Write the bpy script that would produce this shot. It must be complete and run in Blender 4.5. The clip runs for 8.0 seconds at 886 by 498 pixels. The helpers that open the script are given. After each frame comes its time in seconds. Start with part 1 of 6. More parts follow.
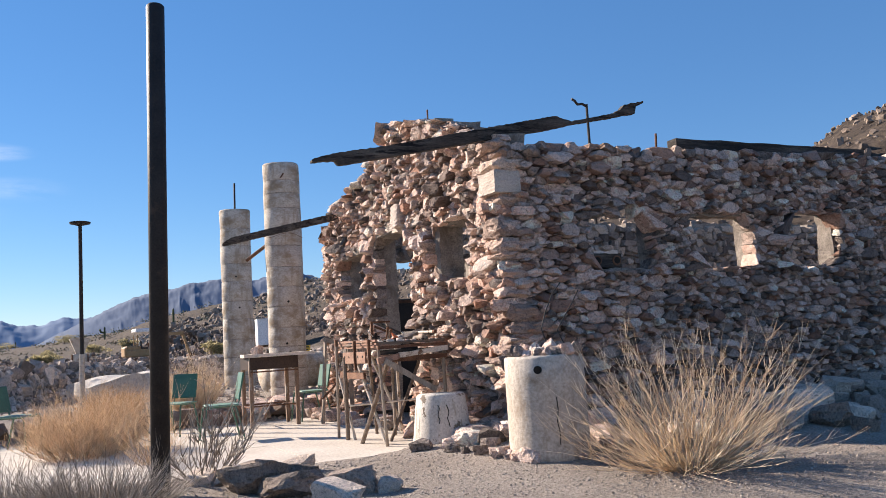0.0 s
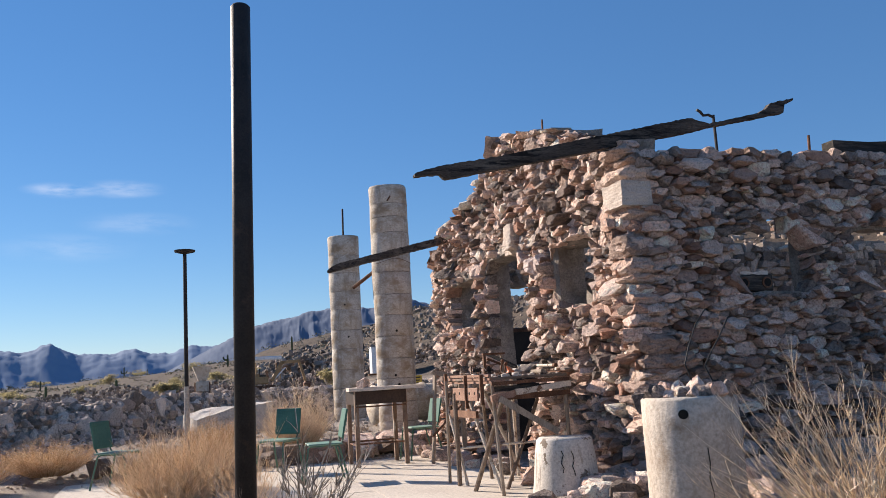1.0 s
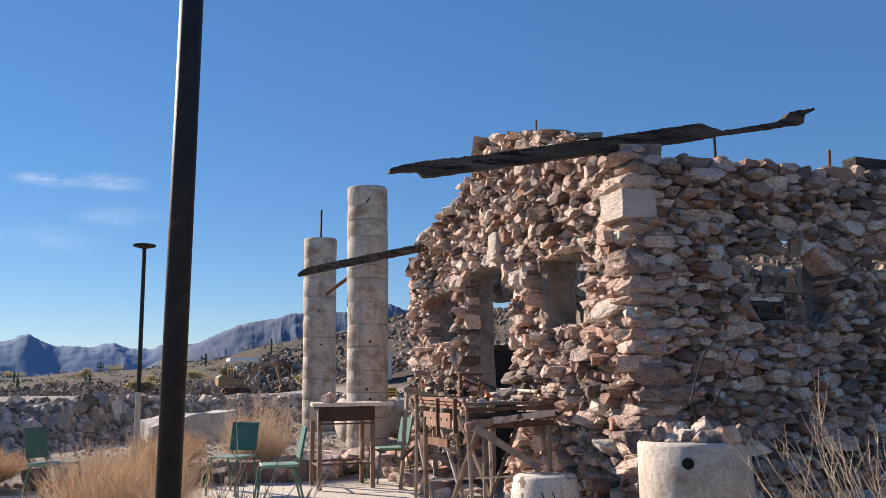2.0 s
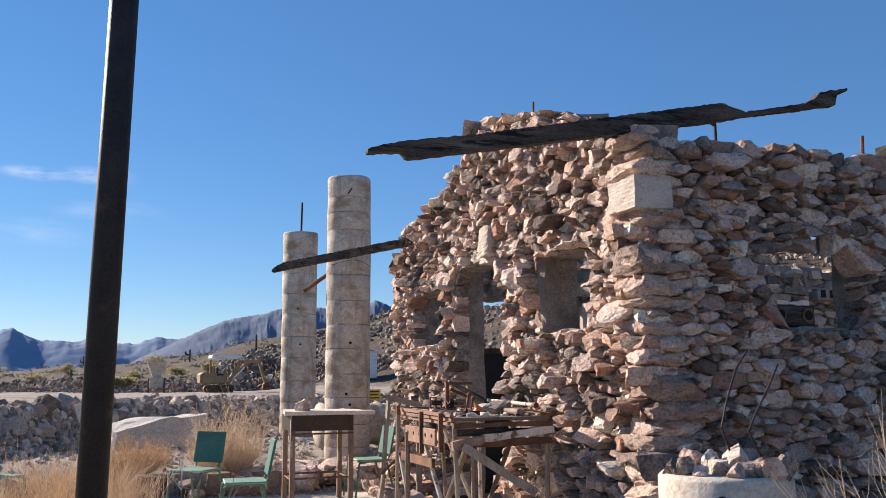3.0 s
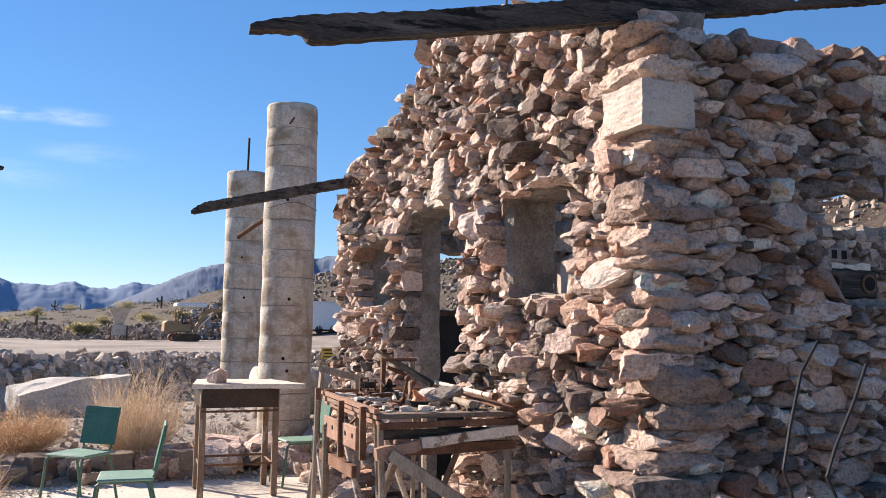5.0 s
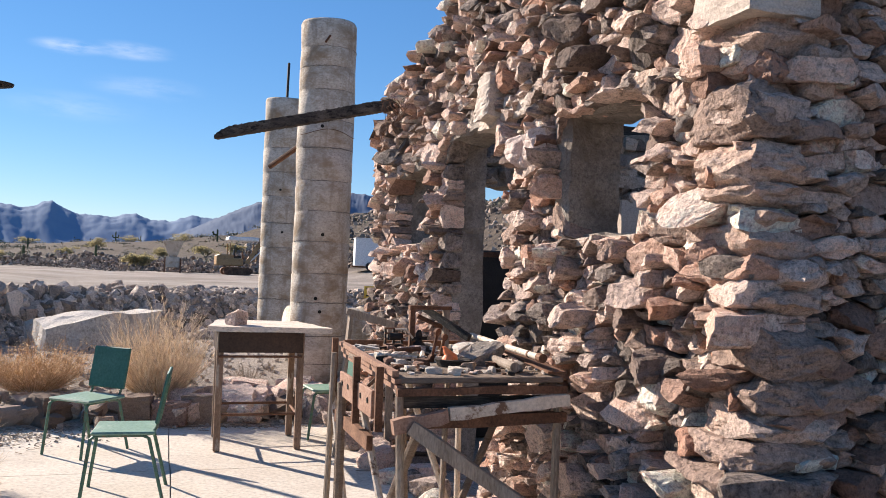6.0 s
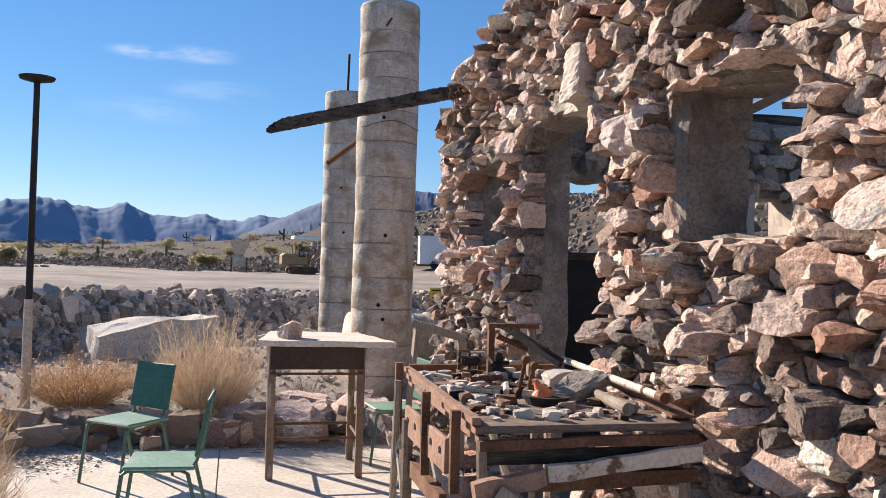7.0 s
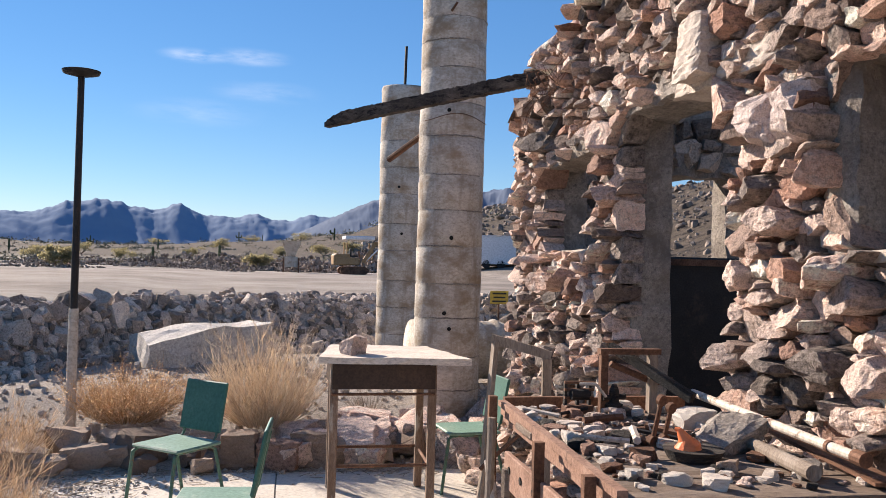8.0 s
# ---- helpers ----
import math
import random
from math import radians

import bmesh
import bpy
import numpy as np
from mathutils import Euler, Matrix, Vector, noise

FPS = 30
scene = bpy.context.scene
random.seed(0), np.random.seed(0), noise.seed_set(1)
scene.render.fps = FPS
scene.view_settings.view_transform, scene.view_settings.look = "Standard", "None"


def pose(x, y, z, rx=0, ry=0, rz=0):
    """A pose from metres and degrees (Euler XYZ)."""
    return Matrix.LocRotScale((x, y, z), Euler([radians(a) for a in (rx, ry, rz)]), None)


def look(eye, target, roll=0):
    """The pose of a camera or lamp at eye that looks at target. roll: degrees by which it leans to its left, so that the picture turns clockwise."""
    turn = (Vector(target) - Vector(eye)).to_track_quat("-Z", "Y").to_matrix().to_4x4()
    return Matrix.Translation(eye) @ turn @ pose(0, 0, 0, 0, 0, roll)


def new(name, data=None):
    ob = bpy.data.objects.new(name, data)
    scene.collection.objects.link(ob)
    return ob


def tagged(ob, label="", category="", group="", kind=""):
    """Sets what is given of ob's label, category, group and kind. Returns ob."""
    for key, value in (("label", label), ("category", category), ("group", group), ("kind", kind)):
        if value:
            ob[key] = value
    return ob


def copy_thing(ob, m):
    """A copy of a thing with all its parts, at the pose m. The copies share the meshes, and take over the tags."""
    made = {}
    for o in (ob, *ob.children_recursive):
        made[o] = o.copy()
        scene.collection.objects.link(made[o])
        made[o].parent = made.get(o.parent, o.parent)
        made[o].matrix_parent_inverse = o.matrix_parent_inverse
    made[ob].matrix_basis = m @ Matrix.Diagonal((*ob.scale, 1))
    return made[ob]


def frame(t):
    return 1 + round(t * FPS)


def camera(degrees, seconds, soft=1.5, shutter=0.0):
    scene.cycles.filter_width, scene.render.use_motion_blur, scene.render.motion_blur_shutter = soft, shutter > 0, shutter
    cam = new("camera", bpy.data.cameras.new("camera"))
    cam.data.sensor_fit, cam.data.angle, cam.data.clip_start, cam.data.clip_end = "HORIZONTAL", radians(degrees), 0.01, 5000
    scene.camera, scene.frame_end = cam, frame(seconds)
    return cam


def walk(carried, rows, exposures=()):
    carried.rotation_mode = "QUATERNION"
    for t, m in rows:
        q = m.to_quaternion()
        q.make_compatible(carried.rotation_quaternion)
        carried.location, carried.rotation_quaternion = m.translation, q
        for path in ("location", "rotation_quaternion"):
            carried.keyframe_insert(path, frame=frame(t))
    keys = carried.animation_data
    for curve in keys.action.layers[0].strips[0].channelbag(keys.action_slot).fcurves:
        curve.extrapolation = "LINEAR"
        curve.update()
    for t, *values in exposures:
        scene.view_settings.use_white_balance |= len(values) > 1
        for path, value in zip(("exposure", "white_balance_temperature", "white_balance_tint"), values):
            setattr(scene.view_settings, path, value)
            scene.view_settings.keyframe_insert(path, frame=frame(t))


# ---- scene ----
import collections

cam = camera(54.9, 8.0, soft=0.6)
PATH = [
    (0, (-4.453, -7.611, 1.056), (-3.587, -5.821, 1.273), -3.5),
    (0.5, (-4.255, -7.139, 1.107), (-3.561, -5.285, 1.387), -3.5),
    (1, (-4.091, -6.706, 1.135), (-3.469, -4.828, 1.43), -3.4),
    (1.5, (-3.948, -6.271, 1.215), (-3.327, -4.396, 1.527), -1.3),
    (2, (-3.732, -5.895, 1.254), (-3.08, -4.03, 1.568), -0.8),
    (2.2, (-3.648, -5.725, 1.293), (-2.991, -3.861, 1.603), -0.7),
    (3.5, (-3.246, -4.662, 1.39), (-2.55, -2.812, 1.694), -0.2),
    (4, (-2.967, -4.257, 1.427), (-2.256, -2.411, 1.717), 0.0),
    (4.5, (-2.775, -3.892, 1.466), (-2.048, -2.047, 1.727), -0.1),
    (4.7, (-2.695, -3.717, 1.512), (-1.962, -1.871, 1.746), 0.4),
    (5.8, (-2.171, -2.832, 1.567), (-1.481, -0.956, 1.652), 2.3),
    (6, (-2.136, -2.63, 1.578), (-1.516, -0.729, 1.627), 2.1),
    (6.5, (-2.093, -2.195, 1.643), (-1.544, -0.272, 1.683), 1.9),
    (7, (-1.968, -1.789, 1.641), (-1.492, 0.153, 1.678), 1.7),
    (7.5, (-1.935, -1.5, 1.667), (-1.528, 0.458, 1.698), 1.7),
    (8, (-2.01, -1.06, 1.693), (-1.646, 0.907, 1.724), 1.5),
]
walk(cam, [(t, look(eye, target, roll)) for t, eye, target, roll in PATH], [(0.0, 1.08, 6750, 15), (0.5, 1.03, 6750, 15), (1.0, 0.84, 6750, 15), (2.0, 0.80, 6750, 15), (3.5, 1.05, 6750, 15), (4.5, 1.17, 6800, 16), (5.8, 1.20, 6750, 15), (6.0, 1.05, 6700, 14), (6.5, 1.0, 6700, 14), (8.0, 1.0, 6750, 15)])

# ---------------------------------------------------------------- light
SUN_TO = Vector((-0.585, 0.811, 0.0)) * math.cos(radians(27)) + Vector((0, 0, math.sin(radians(27))))
world = bpy.data.worlds.new("world")
scene.world = world
world.use_nodes = True
wn, wl = world.node_tree.nodes, world.node_tree.links
sky = wn.new("ShaderNodeTexSky")
sky.sky_type, sky.sun_disc = "NISHITA", False
sky.sun_elevation, sky.sun_rotation = radians(27), math.atan2(SUN_TO.x, SUN_TO.y)
sky.altitude, sky.air_density, sky.dust_density, sky.ozone_density = 300, 1.0, 0.0, 4.0
deep = wn.new("ShaderNodeHueSaturation")
deep.inputs["Saturation"].default_value = 1.22
wl.new(sky.outputs["Color"], deep.inputs["Color"])
# a few thin wisps of cloud low over the mountains: soft flat patches broken up by noise
way = wn.new("ShaderNodeTexCoord")
mp = wn.new("ShaderNodeMapping")
mp.inputs["Scale"].default_value = (9, 9, 40)
wl.new(way.outputs["Generated"], mp.inputs["Vector"])
puff = wn.new("ShaderNodeTexNoise")
puff.inputs["Scale"].default_value, puff.inputs["Detail"].default_value, puff.inputs["Roughness"].default_value = 1.6, 9, 0.6
wl.new(mp.outputs["Vector"], puff.inputs["Vector"])
thin = wn.new("ShaderNodeMapRange")
thin.inputs["From Min"].default_value, thin.inputs["From Max"].default_value = 0.36, 0.70
wl.new(puff.outputs["Fac"], thin.inputs["Value"])
patches = None
for centre, half, thick in (((-0.104, 0.97, 0.22), 0.030, 0.62), ((-0.043, 0.974, 0.223), 0.036, 0.5), ((-0.027, 0.982, 0.186), 0.05, 0.20), ((-0.1, 0.982, 0.159), 0.06, 0.16)):
    away = wn.new("ShaderNodeVectorMath")
    away.operation = "SUBTRACT"
    away.inputs[1].default_value = centre
    wl.new(way.outputs["Generated"], away.inputs[0])
    flat = wn.new("ShaderNodeVectorMath")
    flat.operation = "MULTIPLY"
    flat.inputs[1].default_value = (1, 1, 4.5)
    wl.new(away.outputs["Vector"], flat.inputs[0])
    far_off = wn.new("ShaderNodeVectorMath")
    far_off.operation = "LENGTH"
    wl.new(flat.outputs["Vector"], far_off.inputs[0])
    fade = wn.new("ShaderNodeMapRange")
    fade.interpolation_type = "SMOOTHSTEP"
    fade.inputs["From Min"].default_value, fade.inputs["From Max"].default_value = half * 1.5, 0.0
    fade.inputs["To Max"].default_value = thick
    wl.new(far_off.outputs["Value"], fade.inputs["Value"])
    if patches is None:
        patches = fade.outputs["Result"]
    else:
        more = wn.new("ShaderNodeMath")
        more.operation = "ADD"
        wl.new(patches, more.inputs[0])
        wl.new(fade.outputs["Result"], more.inputs[1])
        patches = more.outputs[0]
veil = wn.new("ShaderNodeMix")
veil.data_type = "RGBA"
veil.inputs[7].default_value = (9.0, 9.4, 10.0, 1)
both = wn.new("ShaderNodeMath")
both.operation = "MULTIPLY"
wl.new(thin.outputs["Result"], both.inputs[0])
wl.new(patches, both.inputs[1])
wl.new(both.outputs[0], veil.inputs[0])
# thin even haze in the air
even = wn.new("ShaderNodeMix")
even.data_type = "RGBA"
even.inputs[0].default_value = 0.34
even.inputs[7].default_value = (1.0, 2.5, 5.6, 1)
wl.new(deep.outputs["Color"], even.inputs[6])
wl.new(even.outputs[2], veil.inputs[6])
wl.new(veil.outputs[2], wn["Background"].inputs["Color"])
wn["Background"].inputs["Strength"].default_value = 0.066
sun = new("sun", bpy.data.lights.new("sun", "SUN"))
sun.data.energy, sun.data.angle, sun.data.color = 5.0, radians(0.5), (1.0, 0.895, 0.77)
sun.matrix_world = look(SUN_TO * 50, (0, 0, 0))


# ---------------------------------------------------------------- materials
def nodes_of(name):
    m = bpy.data.materials.new(name)
    m.use_nodes = True
    return m, m.node_tree.nodes, m.node_tree.links, m.node_tree.nodes["Principled BSDF"]


def ramp_node(N, stops, mode="LINEAR"):
    r = N.new("ShaderNodeValToRGB")
    r.color_ramp.interpolation = mode
    e = r.color_ramp.elements
    while len(e) < len(stops):
        e.new(0.5)
    for k, (p, c) in zip(e, stops):
        k.position, k.color = p, (*c, 1)
    return r


def noise_node(N, L, coord, scale, detail=6, rough=0.6):
    n = N.new("ShaderNodeTexNoise")
    n.inputs["Scale"].default_value, n.inputs["Detail"].default_value, n.inputs["Roughness"].default_value = scale, detail, rough
    L.new(coord, n.inputs["Vector"])
    return n.outputs["Fac"]


def mix_node(N, L, fac, a, b, blend="MIX"):
    m = N.new("ShaderNodeMix")
    m.data_type, m.blend_type = "RGBA", blend
    for sock, v in ((m.inputs[0], fac), (m.inputs[6], a), (m.inputs[7], b)):
        if isinstance(v, (int, float)):
            sock.default_value = v
        elif isinstance(v, tuple):
            sock.default_value = (*v, 1)
        else:
            L.new(v, sock)
    return m.outputs[2]


def bump_node(N, L, height, strength, distance, normal=None):
    b = N.new("ShaderNodeBump")
    b.inputs["Strength"].default_value, b.inputs["Distance"].default_value = strength, distance
    L.new(height, b.inputs["Height"])
    if normal:
        L.new(normal, b.inputs["Normal"])
    return b.outputs["Normal"]


def surface(name, stops, scale=3.0, fine=40.0, rough=0.85, bump=0.4, dist=0.01, metal=0.0, island=False, coord="Object", stain=None, stretch=None, spread=0.35, strata=0.0, grain=0.72, streak=None):
    """A material whose colour runs over stops by noise at two scales, with each piece picked by chance when island is set."""
    m, N, L, P = nodes_of(name)
    tc = N.new("ShaderNodeTexCoord")
    co = None if coord == "World" else tc.outputs[coord]
    if coord == "World":
        co = N.new("ShaderNodeNewGeometry").outputs["Position"]
    if stretch:
        mp = N.new("ShaderNodeMapping")
        mp.inputs["Scale"].default_value = stretch
        L.new(co, mp.inputs["Vector"])
        co = mp.outputs["Vector"]
    big, small = noise_node(N, L, co, scale), noise_node(N, L, co, fine, 8, 0.65)
    val = N.new("ShaderNodeMath")
    val.operation = "MULTIPLY_ADD"
    L.new(small, val.inputs[0])
    val.inputs[1].default_value = 0.5
    L.new(big, val.inputs[2])
    sub = N.new("ShaderNodeMath")
    sub.operation = "SUBTRACT"
    L.new(val.outputs[0], sub.inputs[0])
    sub.inputs[1].default_value = 0.25
    fac = sub.outputs[0]
    if island:
        ob, ge = N.new("ShaderNodeObjectInfo"), N.new("ShaderNodeNewGeometry")
        add = N.new("ShaderNodeMath")
        add.operation = "ADD"
        L.new(ob.outputs["Random"], add.inputs[0])
        L.new(ge.outputs["Random Per Island"], add.inputs[1])
        fr = N.new("ShaderNodeMath")
        fr.operation = "FRACT"
        L.new(add.outputs[0], fr.inputs[0])
        mad = N.new("ShaderNodeMath")
        mad.operation = "MULTIPLY_ADD"
        L.new(fac, mad.inputs[0])
        mad.inputs[1].default_value = spread
        sh = N.new("ShaderNodeMath")
        sh.operation = "MULTIPLY_ADD"
        L.new(fr.outputs[0], sh.inputs[0])
        sh.inputs[1].default_value, sh.inputs[2].default_value = 1.0, -spread / 2
        L.new(sh.outputs[0], mad.inputs[2])
        fac = mad.outputs[0]
    r = ramp_node(N, stops)
    L.new(fac, r.inputs[0])
    col = r.outputs[0]
    # fine grain over the colour
    gr = ramp_node(N, [(0.28, (grain, grain, grain)), (0.48, (1, 1, 1)), (0.72, (1.18, 1.18, 1.18))])
    L.new(small, gr.inputs[0])
    col = mix_node(N, L, 1.0, col, gr.outputs[0], "MULTIPLY")
    if coord == "World" or grain < 0.62:
        tiny = noise_node(N, L, co, fine * 3.4, 4, 0.7)
        tr = ramp_node(N, [(0.32, (0.66, 0.65, 0.64)), (0.5, (1, 1, 1)), (0.68, (1.22, 1.21, 1.2))])
        L.new(tiny, tr.inputs[0])
        col = mix_node(N, L, 1.0, col, tr.outputs[0], "MULTIPLY")
    if stain:
        sc, lo, hi, colour = stain
        st = ramp_node(N, [(lo, (0, 0, 0)), (hi, (1, 1, 1))])
        L.new(noise_node(N, L, co, sc, 9, 0.7), st.inputs[0])
        col = mix_node(N, L, st.outputs[0], col, colour)
    if streak:
        sc, lo, hi, colour = streak
        mp = N.new("ShaderNodeMapping")
        mp.inputs["Scale"].default_value = (sc, sc, sc * 0.12)
        L.new(co, mp.inputs["Vector"])
        sr = ramp_node(N, [(lo, (0, 0, 0)), (hi, (0.85, 0.85, 0.85))])
        L.new(noise_node(N, L, mp.outputs["Vector"], 1.0, 8, 0.65), sr.inputs[0])
        col = mix_node(N, L, sr.outputs[0], col, colour)
    L.new(col, P.inputs["Base Color"])
    P.inputs["Roughness"].default_value, P.inputs["Metallic"].default_value = rough, metal
    P.inputs["Specular IOR Level"].default_value = 0.3
    if bump:
        n1 = bump_node(N, L, big, bump * 0.6, dist * 3)
        n2 = bump_node(N, L, small, bump, dist, n1)
        if strata:
            mp = N.new("ShaderNodeMapping")
            mp.inputs["Scale"].default_value, mp.inputs["Rotation"].default_value = (5, 5, 38), (0.12, 0.1, 0)
            L.new(co, mp.inputs["Vector"])
            n2 = bump_node(N, L, noise_node(N, L, mp.outputs["Vector"], 1.0, 5, 0.6), strata, 0.02, n2)
        L.new(n2, P.inputs["Normal"])
    return m


ROCK = [(0.0, (0.130, 0.105, 0.090)), (0.14, (0.258, 0.212, 0.183)), (0.30, (0.438, 0.349, 0.301)), (0.50, (0.636, 0.484, 0.406)), (0.66, (0.741, 0.580, 0.496)), (0.80, (0.606, 0.395, 0.308)), (0.90, (0.757, 0.596, 0.504)), (1.0, (0.772, 0.744, 0.638))]
M_STONE = surface("rubble_stone", ROCK, 11, 46, 0.92, 1.0, 0.022, island=True, coord="World", strata=0.6, grain=0.36, spread=0.6)
M_QUOIN = surface("pale_quarry_stone", [(0.0, (0.312, 0.228, 0.186)), (0.25, (0.459, 0.336, 0.274)), (0.45, (0.547, 0.405, 0.329)), (0.6, (0.522, 0.325, 0.249)), (0.8, (0.622, 0.468, 0.379)), (1.0, (0.697, 0.541, 0.446))], 11, 46, 0.92, 1.0, 0.022, island=True, coord="World", strata=0.6, grain=0.36, spread=0.6)
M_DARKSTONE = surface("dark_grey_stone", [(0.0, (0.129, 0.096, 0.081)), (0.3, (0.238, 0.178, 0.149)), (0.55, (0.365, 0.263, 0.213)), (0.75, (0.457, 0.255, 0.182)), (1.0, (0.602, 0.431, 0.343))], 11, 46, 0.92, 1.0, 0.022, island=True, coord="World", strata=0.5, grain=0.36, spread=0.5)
M_REDSTONE = surface("rust_red_stone", [(0.0, (0.20, 0.115, 0.085)), (0.4, (0.33, 0.205, 0.155)), (0.7, (0.43, 0.285, 0.225)), (1.0, (0.52, 0.40, 0.335))], 11, 46, 0.92, 1.0, 0.022, island=True, coord="World", strata=0.5, grain=0.4, spread=0.5)
M_JUT = surface("pale_pink_stone", [(0.2, (0.44, 0.35, 0.31)), (0.5, (0.55, 0.45, 0.41)), (0.8, (0.60, 0.51, 0.46))], 7, 50, 0.92, 0.9, 0.015, coord="World", grain=0.6)
M_PALE = surface("pale_dressed_stone", [(0.2, (0.40, 0.335, 0.285)), (0.5, (0.49, 0.42, 0.36)), (0.8, (0.55, 0.485, 0.42))], 6, 70, 0.9, 0.5, 0.008, coord="World")
M_STONE_IN = surface("grey_stone", [(0.0, (0.140, 0.116, 0.101)), (0.4, (0.336, 0.274, 0.230)), (0.75, (0.504, 0.411, 0.331)), (1.0, (0.616, 0.493, 0.392))], 11, 46, 0.92, 1.0, 0.022, island=True, coord="World", strata=0.5, grain=0.36, spread=0.5)
M_BANK = surface("bank_stone", [(0.0, (0.157, 0.129, 0.106)), (0.35, (0.392, 0.314, 0.258)), (0.7, (0.582, 0.476, 0.392)), (1.0, (0.762, 0.638, 0.532))], 11, 46, 0.92, 1.0, 0.022, island=True, coord="World", strata=0.5, grain=0.36, spread=0.5)
M_MORTAR = surface("cement", [(0.25, (0.19, 0.165, 0.145)), (0.5, (0.29, 0.255, 0.22)), (0.75, (0.37, 0.33, 0.285))], 5, 45, 0.92, 0.9, 0.02, coord="World", stain=(3.5, 0.50, 0.66, (0.17, 0.14, 0.115)), grain=0.55)
M_CONC = surface("weathered_concrete", [(0.25, (0.38, 0.325, 0.265)), (0.5, (0.50, 0.44, 0.37)), (0.75, (0.59, 0.535, 0.46))], 2.6, 40, 0.9, 0.6, 0.008, stain=(3.0, 0.52, 0.68, (0.30, 0.225, 0.155)), grain=0.74, streak=(6, 0.54, 0.72, (0.31, 0.24, 0.175)))
M_COLUMN = surface("ringed_column_concrete", [(0.2, (0.371, 0.318, 0.259)), (0.45, (0.484, 0.435, 0.369)), (0.6, (0.556, 0.509, 0.440)), (0.8, (0.639, 0.594, 0.528))], 3.0, 30, 0.92, 0.7, 0.012, stain=(2.6, 0.47, 0.64, (0.31, 0.235, 0.16)), stretch=(1, 1, 1.6), grain=0.68, streak=(7, 0.52, 0.72, (0.27, 0.205, 0.145)))
M_DARKWOOD = surface("dark_weathered_wood", [(0.25, (0.100, 0.069, 0.049)), (0.5, (0.200, 0.148, 0.110)), (0.8, (0.299, 0.238, 0.186))], 4, 60, 0.85, 0.8, 0.008, stretch=(0.5, 3, 3), stain=(5, 0.5, 0.7, (0.20, 0.16, 0.13)))
M_BLOCK = surface("broken_white_concrete", [(0.25, (0.42, 0.385, 0.34)), (0.5, (0.54, 0.50, 0.45)), (0.75, (0.62, 0.585, 0.53))], 2.2, 30, 0.92, 0.8, 0.02, stain=(2.0, 0.55, 0.72, (0.36, 0.31, 0.26)), grain=0.6)
M_SLAB = surface("patio_concrete", [(0.25, (0.450, 0.400, 0.340)), (0.5, (0.540, 0.491, 0.423)), (0.75, (0.612, 0.564, 0.497))], 1.2, 30, 0.9, 0.25, 0.006, stain=(0.9, 0.56, 0.76, (0.44, 0.37, 0.30)))
M_GRAVEL = surface("gravel", [(0.2, (0.30, 0.25, 0.20)), (0.5, (0.46, 0.40, 0.33)), (0.8, (0.56, 0.49, 0.42))], 0.35, 22, 0.95, 0.9, 0.03)
M_CHAR = surface("charred_wood", [(0.3, (0.014, 0.012, 0.011)), (0.52, (0.045, 0.038, 0.032)), (0.8, (0.17, 0.145, 0.12))], 5, 60, 0.8, 0.8, 0.012, stretch=(0.25, 3, 3))
M_WOOD = surface("old_wood", [(0.25, (0.14, 0.105, 0.078)), (0.5, (0.25, 0.198, 0.152)), (0.8, (0.38, 0.32, 0.26))], 4, 70, 0.8, 0.6, 0.006, stretch=(2, 2, 0.4), stain=(3, 0.5, 0.7, (0.33, 0.285, 0.24)))
M_LEGWOOD = surface("worn_brown_leg_paint", [(0.25, (0.13, 0.08, 0.052)), (0.5, (0.23, 0.152, 0.105)), (0.8, (0.36, 0.28, 0.215))], 4, 70, 0.8, 0.6, 0.006, stretch=(2, 2, 0.4), stain=(6, 0.55, 0.64, (0.42, 0.37, 0.31)))
M_BOARD = surface("bleached_board", [(0.25, (0.54, 0.45, 0.37)), (0.5, (0.66, 0.57, 0.48)), (0.8, (0.72, 0.645, 0.56))], 3, 40, 0.8, 0.5, 0.006, stretch=(0.8, 2, 2), stain=(2.5, 0.55, 0.72, (0.47, 0.36, 0.27)), grain=0.65)
M_RUST = surface("rusty_steel", [(0.2, (0.05, 0.028, 0.018)), (0.5, (0.15, 0.075, 0.045)), (0.8, (0.27, 0.15, 0.09))], 6, 80, 0.75, 0.5, 0.004, metal=0.3)
M_OLDRUST = surface("sun_bleached_rust", [(0.2, (0.178, 0.095, 0.062)), (0.5, (0.294, 0.172, 0.120)), (0.8, (0.410, 0.274, 0.206))], 7, 90, 0.85, 0.6, 0.005, stain=(9, 0.58, 0.72, (0.10, 0.055, 0.04)))
M_BLACK = surface("black_pipe_paint", [(0.3, (0.012, 0.011, 0.011)), (0.7, (0.03, 0.026, 0.024))], 5, 80, 0.6, 0.4, 0.003, stain=(7, 0.56, 0.72, (0.07, 0.045, 0.034)))
# backrest green is darkened for its shade; seat green is faded and lightened for sun
M_GREEN = surface("shaded_green_paint", [(0.2, (0.03, 0.105, 0.075)), (0.5, (0.045, 0.135, 0.10)), (0.8, (0.065, 0.17, 0.13))], 3, 50, 0.5, 0.2, 0.002, stain=(9, 0.62, 0.78, (0.14, 0.20, 0.16)), grain=0.85)
M_SEAT = surface("sunlit_faded_green_paint", [(0.2, (0.13, 0.24, 0.18)), (0.5, (0.18, 0.295, 0.23)), (0.8, (0.24, 0.345, 0.28))], 3, 50, 0.6, 0.2, 0.002, stain=(6, 0.56, 0.75, (0.36, 0.40, 0.33)), grain=0.8)
